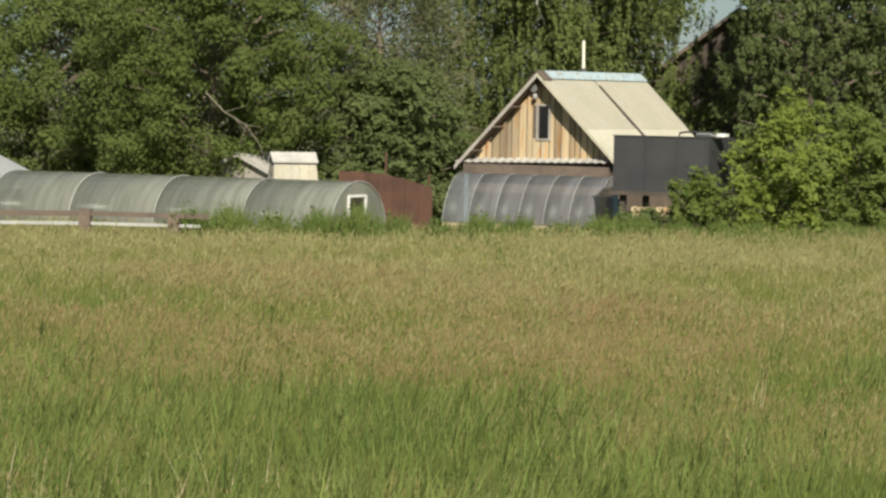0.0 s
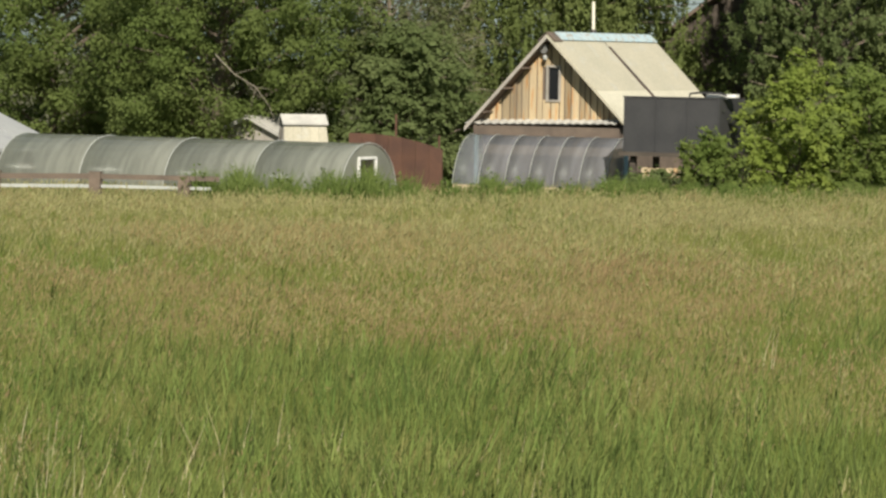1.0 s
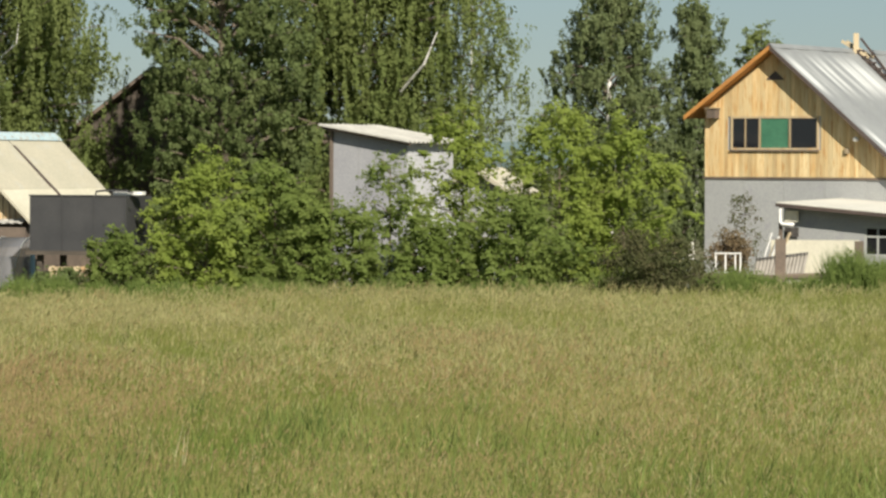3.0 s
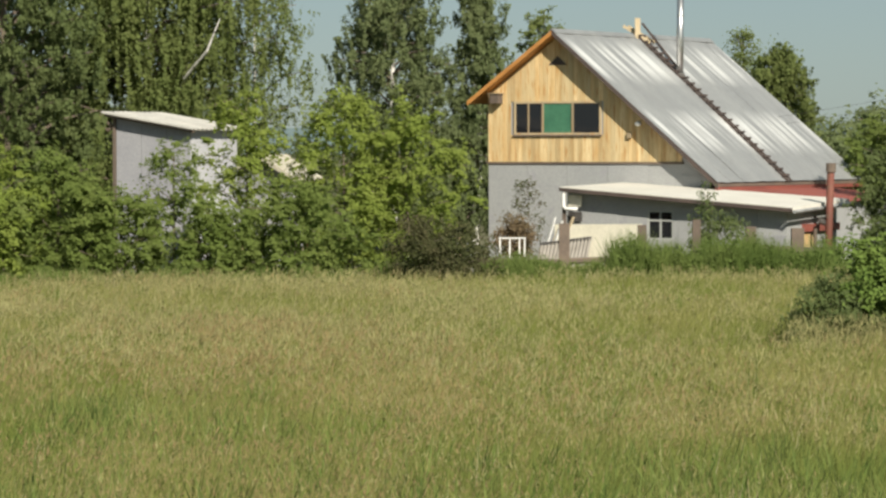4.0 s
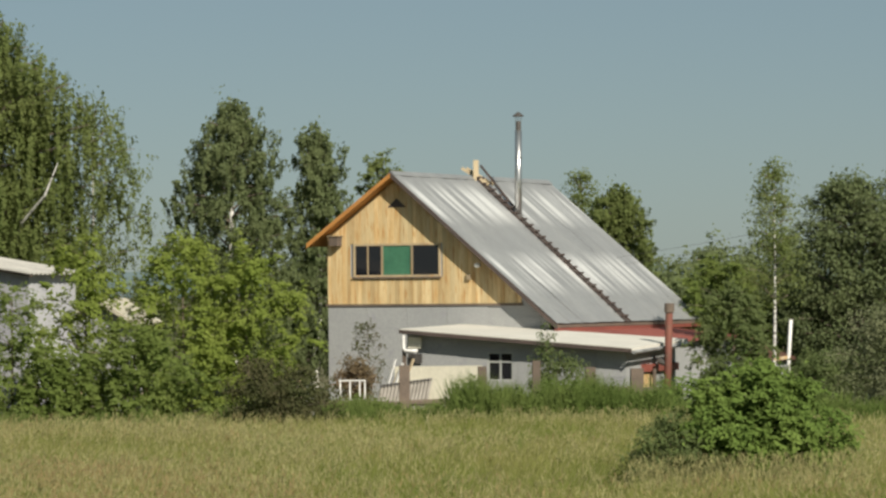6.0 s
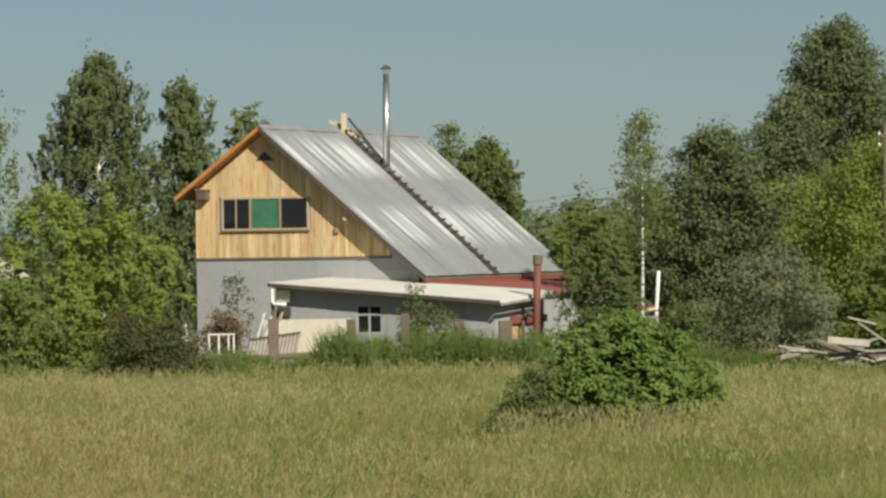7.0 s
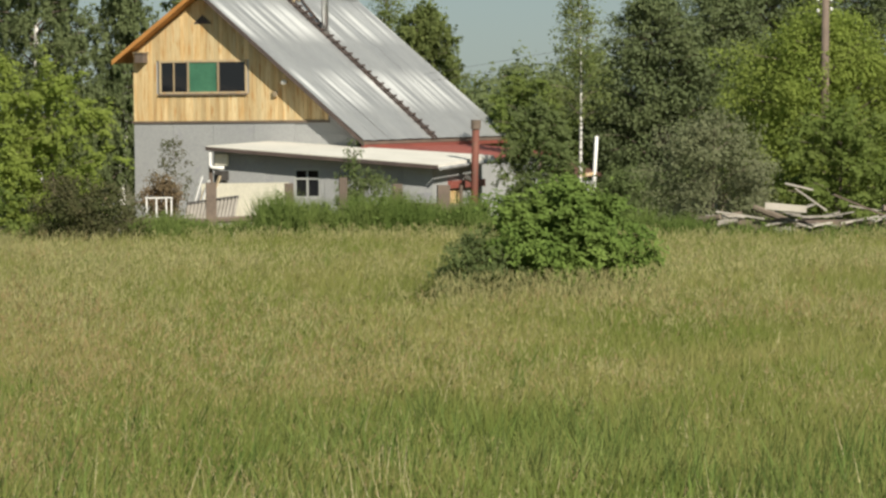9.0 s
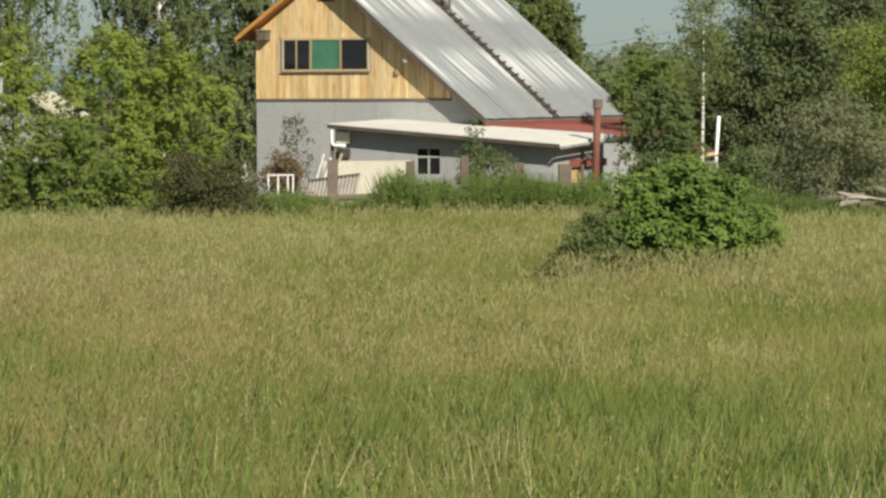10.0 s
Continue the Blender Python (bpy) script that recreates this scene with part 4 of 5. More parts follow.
def greenhouse(name, label, o, az, length, width, height, base, ribs, full, film, rib_mat, rib_r):
    gh = thing(name, *o, az, label, "greenhouse")
    pts = arch_points(width, height, base, 16, full)
    edges = [0.0] + ribs + [length]
    for a, b in zip(edges, edges[1:]):
        s = Shape()
        inner = [(y, z - 0.012) for y, z in pts]
        m = len(pts)
        va = [(-b, y, z) for y, z in pts] + [(-a, y, z) for y, z in pts] + [(-b, y, z) for y, z in inner] + [(-a, y, z) for y, z in inner]
        s.add(va, [(i, i + 1, m + i + 1, m + i) for i in range(m - 1)] + [(2 * m + i + 1, 2 * m + i, 3 * m + i, 3 * m + i + 1) for i in range(m - 1)] + [(i + 1, i, 2 * m + i, 2 * m + i + 1) for i in range(m - 1)])
        pn = part("panel", s, film, gh, smooth=True)
    for x in edges:
        part("rib", Shape().tube([(-x, y, z + 0.015) for y, z in pts], [rib_r] * len(pts), 6), rib_mat, gh)
    for sx in (-0.03, -length + 0.03):
        y1 = pts[-1][0]
        dw = (width * 0.32, width * 0.62)
        ring = [(sx, y, z - 0.03) for y, z in pts]
        if full:
            e = Shape()
            for (ya, za), (yb, zb) in zip(pts, pts[1:]):
                mid = (ya + yb) / 2
                low = 0.02 if not (dw[0] < mid < dw[1]) else height * 0.80
                if min(za, zb) - 0.03 > low:
                    e.prism([(sx, ya, low), (sx, yb, low), (sx, yb, zb - 0.03), (sx, ya, za - 0.03)], (0.012, 0, 0))
            part("end_panel", e, film, gh)
            df = part("door_frame", Shape().beam((sx + 0.03, dw[0], 0), (sx + 0.03, dw[0], height * 0.8), 0.07).beam((sx + 0.03, dw[1], 0), (sx + 0.03, dw[1], height * 0.8), 0.07).beam((sx + 0.03, dw[0], height * 0.8), (sx + 0.03, dw[1], height * 0.8), 0.07), WHITE, gh)
        else:
            part("end_panel", Shape().prism(ring + [(sx, y1, 0.02), (sx, 0, 0.02)], (0.012, 0, 0)), film, gh)
            part("end_post", Shape().box(sx - 0.04, sx + 0.08, y1 - 0.12, y1, 0, pts[-1][1]), BLUE_PAINT, gh)
    part("sill", Shape().box(-length, 0, -0.03, 0.05, 0.0, base + 0.06), PALE_WOOD, gh)
    return gh


greenhouse("greenhouse", "long arched greenhouse of weathered translucent polycarbonate", (-18.98, 89.9), 18.6, 11.5, 3.1, 1.98, 0.35, [2.87, 5.75, 8.62], True, POLY, CREAM_RIB, 0.014)
gx, gy = local(2.85, -1.6, HUT_O, HUT_AZ)
greenhouse("lean_to_greenhouse", "curved polycarbonate greenhouse leaning on the hut", (gx, gy), HUT_AZ, 5.2, 2.5, 2.02, 0.45, [0.9, 1.75, 2.6, 3.4, 4.3], False, POLY_BLUE, CREAM_RIB, 0.009)

# ---- dark water box on a stand ----
tank = thing("water_tank", -12.32, 98.23, 15, "dark grey sheet-metal water tank on a timber stand", "tank")
part("body", Shape().box(0, 2.95, 0, 2.2, 1.72, 3.30, 0.03), TANK, tank)
for x in (0.0, 0.98, 1.95, 2.92):
    part("seam", Shape().box(x, x + 0.035, -0.02, -0.002, 1.74, 3.29), TANK, tank)
part("rim", Shape().box(-0.03, 2.98, -0.03, 0.03, 3.302, 3.34), TANK, tank)
part("top_pipe", Shape().tube([(1.95, 0.2, 3.32), (1.97, 0.2, 3.44), (2.2, 0.2, 3.47), (2.9, 0.2, 3.46), (3.1, 0.2, 3.40)], [0.03] * 5, 6), TANK, tank, "thin dark pipe on the top")
part("bundle", Shape().box(2.4, 3.3, 0.3, 0.8, 3.345, 3.44, 0.1), WHITE, tank)
# Legs and platform are coloured dark for the shade under the tank.
for x in (0.15, 2.7):
    for yv in (0.15, 1.95):
        part("leg", Shape().box(x, x + 0.16, yv, yv + 0.16, 0, 1.60), SHADED_BOARD, tank)
part("platform", Shape().box(-0.1, 3.05, -0.1, 2.3, 1.60, 1.718), SHADED_BOARD, tank)
wood = thing("firewood_stack", -11.9, 98.0, 15, "stack of split firewood under the tank", "firewood")
rb = random.Random(4)
for i in range(26):
    r_ = rb.uniform(0.06, 0.09)
    cx, cz_ = 0.15 + (i % 9) * 0.19, 0.10 + (i // 9) * 0.17 + 0.75
    part("log", Shape().tube([(cx, 0.2, cz_), (cx, 0.65, cz_)], [r_, r_], 6), (PALE_WOOD, OLD_BOARD)[i % 2], wood)
part("stand", Shape().box(0, 1.8, 0.22, 0.62, 0, 0.74), TIMBER, wood)


# ---- the other buildings ----
def gable_house(name, label, category, o, az, half, length, eave, ridge, wall_mat, roof_mat, over=0.3, boards=None, group=""):
    b = thing(name, *o, az, label, category, group)
    part("wall", Shape().prism([(-half, 0, 0), (half, 0, 0), (half, 0, eave), (0, 0, ridge - 0.12), (-half, 0, eave)], (0, length, 0)), wall_mat, b)
    k = (ridge - eave) / half
    for s in (-1, 1):
        rp = part("roof", Shape().prism([(0.001 * s, -over, ridge - 0.1), (s * (half + over), -over, eave - k * over - 0.1), (s * (half + over), -over, eave - k * over), (0.001 * s, -over, ridge)], (0, length + 2 * over, 0)), roof_mat, b)
        n = int(length / 1.2)
        for i in range(n):
            v0 = -over + (length + 2 * over) * i / n
            part("seam", Shape().beam((0.03 * s, v0 + 0.02, ridge + 0.015), (s * (half + over), v0 + 0.02, eave - k * over + 0.015), 0.03, 0.03), roof_mat, rp)
    if boards:
        w = 2 * half / boards
        for i in range(boards):
            a, c = -half + i * w + 0.01, -half + (i + 1) * w - 0.01
            za, zc = ridge - 0.16 - k * abs(a), ridge - 0.16 - k * abs(c)
            part("board", Shape().prism([(a, -0.03, 0.1), (c, -0.03, 0.1), (c, -0.03, zc), (a, -0.03, za)], (0, 0.028, 0)), wall_mat, b)
    return b


# The shade of overhang and trees is in the barn's dark wall colour.
gable_house("barn", "dark old log barn with a weathered grey roof", "barn", (-10.8, 123.0), 20, 5.2, 9.0, 4.1, 7.7, SHADED_BOARD, TIMBER, 0.5, 26)
hutch = thing("small_shed", -22.0, 98.7, -30, "little A-shaped shed with cream boards and grey cap", "shed")
for i in range(5):
    x0, x1 = -0.62 + 0.26 * i, -0.365 + 0.26 * i
    part("board", Shape().prism([(x0 * 1.25, -0.70, 0.0), (x1 * 1.25, -0.70, 0.0), (x1, -0.16, 2.34), (x0, -0.16, 2.34)], (0, 0.03, 0)), PALE_ROOF, hutch)
part("back", Shape().prism([(-0.76, 0.80, 0), (0.82, 0.80, 0), (0.66, 0.22, 2.34), (-0.60, 0.22, 2.34)], (0, 0.03, 0)), OLD_GREY, hutch)
part("side_panel", Shape().prism([(-0.80, -0.66, 0), (-0.80, -0.30, 0), (-0.66, -0.02, 2.34), (-0.64, -0.13, 2.34)], (0.02, 0, 0)).prism([(-0.80, 0.30, 0), (-0.80, 0.78, 0), (-0.64, 0.20, 2.34), (-0.66, 0.05, 2.34)], (0.02, 0, 0)), OLD_GREY, hutch)
part("side_panel", Shape().prism([(0.80, -0.66, 0), (0.80, 0.78, 0), (0.66, 0.20, 2.34), (0.66, -0.13, 2.34)], (0.02, 0, 0)), OLD_GREY, hutch)
# Dark sheet set into the gap in place of the shade inside.
part("opening", Shape().prism([(-0.72, -0.28, 0), (-0.72, 0.28, 0), (-0.60, 0.04, 2.30), (-0.60, -0.01, 2.30)], (0.02, 0, 0)), SOOT_AND_SHADE, hutch)
part("cap", Shape().prism([(-0.70, -0.26, 2.30), (-0.70, 0.03, 2.58), (-0.70, 0.30, 2.30), (-0.70, 0.30, 2.34), (-0.70, 0.03, 2.62), (-0.70, -0.26, 2.34)], (1.42, 0, 0)), CORRUGATED, hutch, "pale grey metal cap")
gable_house("far_house", "low house with a pale roof behind the bushes", "house", (0.75, 112.2), 28, 0.95, 1.4, 3.6, 4.15, GREY_PANEL, PALE_ROOF, 0.4)
gable_house("low_red_shed", "low shed with a rusty red roof", "shed", (22.5, 117.2), 32, 1.3, 3.0, 1.9, 2.40, GREY_PANEL, RUST, 0.2)
gable_house("garden_shed", "low pale-roofed shed behind the greenhouse", "shed", (-34.4, 97.2), 20, 2.3, 5.0, 1.55, 2.45, TIMBER, GREY_PANEL, 0.35, 14)
gable_house("grey_hut", "grey-roofed hut glimpsed through the trees", "hut", (-25.4, 106.2), 20, 1.0, 1.6, 1.95, 2.40, OLD_GREY, CORRUGATED, 0.2)
rusty = thing("rusty_fence", -20.3, 97.3, 10, "brown rusty sheet-metal fence", "fence")
for i in range(7):
    part("sheet", Shape().prism([(i * 0.42, 0.006 * (i % 2), 0), (i * 0.42 + 0.41, 0.006 * (i % 2), 0), (i * 0.42 + 0.41, 0.006 * (i % 2), 2.12 - 0.012 * i * i), (i * 0.42, 0.006 * (i % 2), 2.12 - 0.012 * max(i - 1, 0) ** 2)], (0, 0.02, 0)), RUST, rusty)
for x in (0.1, 1.45, 2.8):
    part("post", Shape().tube([(x, 0.06, 0), (x, 0.06, 2.1 if x != 1.45 else 2.7)], [0.03, 0.03], 6), RUST, rusty)
part("rail", Shape().box(0, 2.9, 0.03, 0.07, 1.2, 1.27), RUST, rusty)

shed = thing("tall_shed", -4.0, 107.6, 27, "tall pale grey sheet shed with a sloping roof", "shed")


def shed_z(u):
    return 5.38 - 0.165 * u


part("wall", Shape().prism([(0.1, 0.1, 0), (2.72, 0.1, 0), (2.72, 0.1, shed_z(2.72)), (0.1, 0.1, shed_z(0.1))], (0, 3.2, 0)), SHED_PANEL, shed)
for a, b in ((0.1, 1.0), (1.0, 1.9), (1.9, 2.72)):
    part("panel", Shape().prism([(a + 0.006, 0.08, 0.03), (b - 0.006, 0.08, 0.03), (b - 0.006, 0.08, shed_z(b) - 0.02), (a + 0.006, 0.08, shed_z(a) - 0.02)], (0, 0.018, 0)), SHED_PANEL, shed)
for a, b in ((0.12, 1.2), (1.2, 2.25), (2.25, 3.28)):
    part("panel", Shape().prism([(2.722, a + 0.006, 0.03), (2.722, b - 0.006, 0.03), (2.722, b - 0.006, shed_z(2.72) - 0.02), (2.722, a + 0.006, shed_z(2.72) - 0.02)], (0.018, 0, 0)), SHED_SIDE, shed, "whiter side sheet, brightened in its colour")
sroof = Shape()
n = 40
prev = None
for i in range(n + 1):
    v = -0.35 + 4.1 * i / n
    zz = 0.03 * math.sin(i * 2.2)
    if prev is not None:
        q = []
        for t in (0, -0.05):
            q += [(-0.2, prev[0], shed_z(-0.2) + 0.10 + prev[1] + t), (3.05, prev[0], shed_z(3.05) + 0.10 + prev[1] + t), (3.05, v, shed_z(3.05) + 0.10 + zz + t), (-0.2, v, shed_z(-0.2) + 0.10 + zz + t)]
        sroof.add(q, [(0, 1, 2, 3), (7, 6, 5, 4), (1, 5, 6, 2), (4, 0, 3, 7)] + ([(0, 4, 5, 1)] if i == 1 else []) + ([(2, 6, 7, 3)] if i == n else []))
    prev = (v, zz)
part("roof", sroof, CORRUGATED, shed, "pale corrugated slate roof")
part("rafter", Shape().beam((-0.15, -0.2, shed_z(-0.15) + 0.0), (3.0, -0.2, shed_z(3.0)), 0.06, 0.10), TIMBER, shed)
part("corner_board", Shape().box(0.0, 0.098, 0.02, 0.14, 0, shed_z(0.1) - 0.02), TIMBER, shed)

# ---- field fence before the long greenhouse ----
rails = thing("field_fence", -27.6, 85.6, 0, "low field fence of dark posts and grey rails", "fence")
for i, (x, yv) in enumerate(((0.2, 0.05), (2.73, 0.85), (4.98, 1.5))):
    ps = part("post", post_shape(1.22 if i != 2 else 1.12, 0.15, 0.02), TIMBER, rails)
    ps.location = (x, yv, 0)
for p, q, z0, z1, m_, w in (((-2.0, -0.6), (2.7, 0.8), 1.06, 1.10, TIMBER, 0.14), ((2.73, 0.8), (5.9, 1.7), 1.10, 1.06, TIMBER, 0.13), ((-2.0, -0.6), (2.6, 0.74), 0.82, 0.84, CREAM_RIB, 0.09), ((2.8, 0.85), (5.7, 1.65), 0.84, 0.80, CREAM_RIB, 0.08)):
    part("rail", Shape().beam((*p, z0), (*q, z1), 0.05, w), m_, rails)

# ---- pole and wires, pipe, timber heap ----
pole = thing("power_pole", 30.0, 105.85, 0, "weathered wooden power pole with insulators", "pole")
part("shaft", Shape().tube([(-0.1, 0, 0), (0, 0, 4), (0.06, 0, 7.92)], [0.16, 0.14, 0.115], 10), TIMBER, pole, smooth=True)
for z, sx in ((7.55, -0.2), (7.2, -0.2), (7.55, 0.24), (7.25, 0.24)):
    arm = part("hook", Shape().tube([(0.05, 0, z - 0.08), (sx, 0, z - 0.08), (sx, 0, z)], [0.015] * 3, 5), SOOT_AND_SHADE, pole)
    part("insulator", Shape().tube([(sx, 0, z + 0.001), (sx, 0, z + 0.06), (sx, 0, z + 0.10)], [0.035, 0.05, 0.025], 7), WHITE, arm)
for k_, (z, yo, endz) in enumerate(((7.65, 0, 4.4), (7.3, 0, 4.2), (7.65, 1, 7.4), (7.35, 1, 7.1))):
    end = Vector((2.0, 150.0 + k_, endz)) if not yo else Vector((75, 70, endz))
    start = Vector((29.8 if not yo else 30.24, 105.85, z))
    pts = [start.lerp(end, i / 14) - Vector((0, 0, 1.1 * math.sin(math.pi * i / 14))) for i in range(15)]
    w = new("power_wire", mesh_of("power_wire", Shape().tube(pts, [0.005] * 15, 4), SOOT_AND_SHADE))
    tagged(w, "thin dark overhead wire from the pole", "wire", "overhead wires")
stub = thing("white_pipe", 23.2, 109.57, 0, "white standpipe with a small crossbar", "pipe")
part("pipe", Shape().tube([(-0.05, 0, 0), (0, 0, 2.0), (0.09, 0, 3.25)], [0.065, 0.065, 0.06], 9), WHITE, stub, smooth=True)
part("bar", Shape().beam((-0.5, 0, 1.95), (0.05, 0, 2.03), 0.10), OLD_BOARD, stub)

heap = thing("timber_heap", 27.2, 95.6, 8, "heap of old grey boards and logs", "timber")
rb = random.Random(12)
for i in range(84):
    x, z = rb.uniform(-4.2, 4.2), rb.uniform(0.3, 1.35)
    z = min(z, 1.42 - 0.12 * abs(x - 0.3))
    ln, a, tl = rb.uniform(0.4, 1.6), rb.gauss(0, 0.4), rb.gauss(0, 0.18)
    c, d_ = Vector((x, rb.uniform(-0.6, 0.8), z)), Vector((math.cos(a), math.sin(a), tl)) * ln / 2
    if rb.random() < 0.25:
        part("log", Shape().tube([c - d_, c, c + d_], [0.09, 0.10, 0.08], 7), (BARK, OLD_GREY)[i % 2], heap)
    else:
        part("board", Shape().beam(c - d_, c + d_, rb.uniform(0.08, 0.2), rb.uniform(0.03, 0.06)), (OLD_GREY, BLEACHED, TIMBER, BLEACHED)[i % 4], heap)
part("board", Shape().beam((-1.35, -0.7, 1.98), (-0.55, -0.8, 1.78), 0.13, 0.05), BLEACHED, heap)
part("board", Shape().beam((-1.08, -0.85, 1.84), (-0.18, -0.95, 1.18), 0.15, 0.05), BLEACHED, heap)
part("board", Shape().beam((-1.95, -0.8, 1.34), (-0.75, -0.82, 1.22), 0.05, 0.20), BLEACHED, heap)
part("core", Shape().prism([(-4.0, -0.3, 0), (4.2, -0.3, 0), (3.0, -0.2, 0.85), (-2.6, -0.2, 0.9)], (0, 1.0, 0)), TIMBER, heap)


# ---- trees, bushes and weeds ----
TO_LIGHT = np.array([0.20, -0.55, 0.80])  # leaves turn their faces to the open, sunny side


def leaf_blades(r, pts, nrm, axis, size):
    """A small pointed leaf at every point, facing nrm and growing along axis."""
    n = len(pts)
    nrm = nrm / (np.linalg.norm(nrm, axis=1)[:, None] + 1e-9)
    axis = axis - nrm * (axis * nrm).sum(1)[:, None]
    axis /= np.linalg.norm(axis, axis=1)[:, None] + 1e-9
    side = np.cross(nrm, axis)
    ln = size * r.uniform(0.65, 1.3, n)[:, None]
    a, s = axis * ln / 2, side * ln * 0.29
    return np.stack([pts + s - a, pts + a, pts - s - a * 0.6], 1).reshape(-1, 3)


def unit(r, n, up=0.0):
    d = r.normal(size=(n, 3))
    d[:, 2] += up
    return d / (np.linalg.norm(d, axis=1)[:, None] + 1e-9)


def spray_leaves(r, centre, rc, count, size):
    """Arching shoots that radiate from the clump, leaflets in pairs along them."""
    shoots = max(3, count // 13)
    d = unit(r, shoots, 0.45)
    length = rc * r.uniform(0.65, 1.35, shoots)
    k = r.randint(0, shoots, count)
    s = r.uniform(0.15, 1.0, count)
    across = np.cross(d, np.array([0.0, 0.0, 1.0]))
    across /= np.linalg.norm(across, axis=1)[:, None] + 1e-9
    hand = np.where(r.uniform(0, 1, count) < 0.5, -1.0, 1.0)[:, None]
    pts = centre + d[k] * (length[k] * s)[:, None] + across[k] * hand * size * 0.38 + r.normal(0, 0.02 + 0.05 * rc, (count, 3))
    pts[:, 2] -= 0.42 * length[k] * s * s
    nrm = d[k] * 0.55 + TO_LIGHT * 0.85 + r.normal(0, 0.28, (count, 3))
    axis = across[k] * hand + d[k] * 0.6 + np.array([0, 0, -0.35]) + r.normal(0, 0.2, (count, 3))
    return pts, nrm, axis


def puff_leaves(r, centre, rc, count, size):
    """A loose dome of leaves, most of them in its upper shell."""
    d = unit(r, count, 0.35)
    rad = rc * (1 - np.abs(r.normal(0, 0.28, count))).clip(0.1, 1.25)
    dome = d * rad[:, None] * np.array([r.uniform(0.8, 1.3), r.uniform(0.8, 1.3), r.uniform(0.55, 0.85)])
    pts = centre + dome + r.normal(0, 0.13 * rc + 0.03, (count, 3))
    nrm = d * 0.8 + TO_LIGHT * 0.5 + r.normal(0, 0.34, (count, 3))
    axis = r.normal(size=(count, 3)) + np.array([0, 0, -0.9]) + d * 0.4
    return pts, nrm, axis


def weeping_leaves(r, centre, rc, count, size, weep):
    """A bunch of hanging twigs that taper downwards."""
    strands = max(3, count // 26)
    off = r.normal(0, 1, (strands, 2)) * rc * 0.62
    length = weep * r.uniform(0.45, 1.2, strands)
    k = r.randint(0, strands, count)
    drop = r.uniform(0, 1, count)
    pts = np.empty((count, 3))
    pts[:, :2] = centre[:2] + off[k] * (1 - 0.35 * drop)[:, None] + r.normal(0, 0.05, (count, 2))
    pts[:, 2] = centre[2] + 0.25 * rc - 0.35 * np.linalg.norm(off, axis=1)[k] - drop * length[k]
    nrm = np.concatenate([off[k] / (rc + 1e-6) * 0.8, np.full((count, 1), 0.10)], 1) + TO_LIGHT * 0.4 + r.normal(0, 0.38, (count, 3))
    axis = r.normal(0, 0.4, (count, 3)) + np.array([0, 0, -1.0])
    return pts, nrm, axis


def crown_profile(f, kind):
    """Half-width of the crown at height share f."""
    if kind == "cone":
        return (1 - f) ** 0.75 * min(1, 0.35 + 2.6 * f)
    if kind == "egg":
        return (1 - f) ** 0.55 * min(1, 0.55 + 1.8 * f)
    if kind == "column":
        return min(1, 0.5 + 2 * f) * (1 - f ** 3.2) ** 0.6
    return max(0.0, 1 - (abs(f - 0.42) / 0.58) ** 2.3) ** 0.55


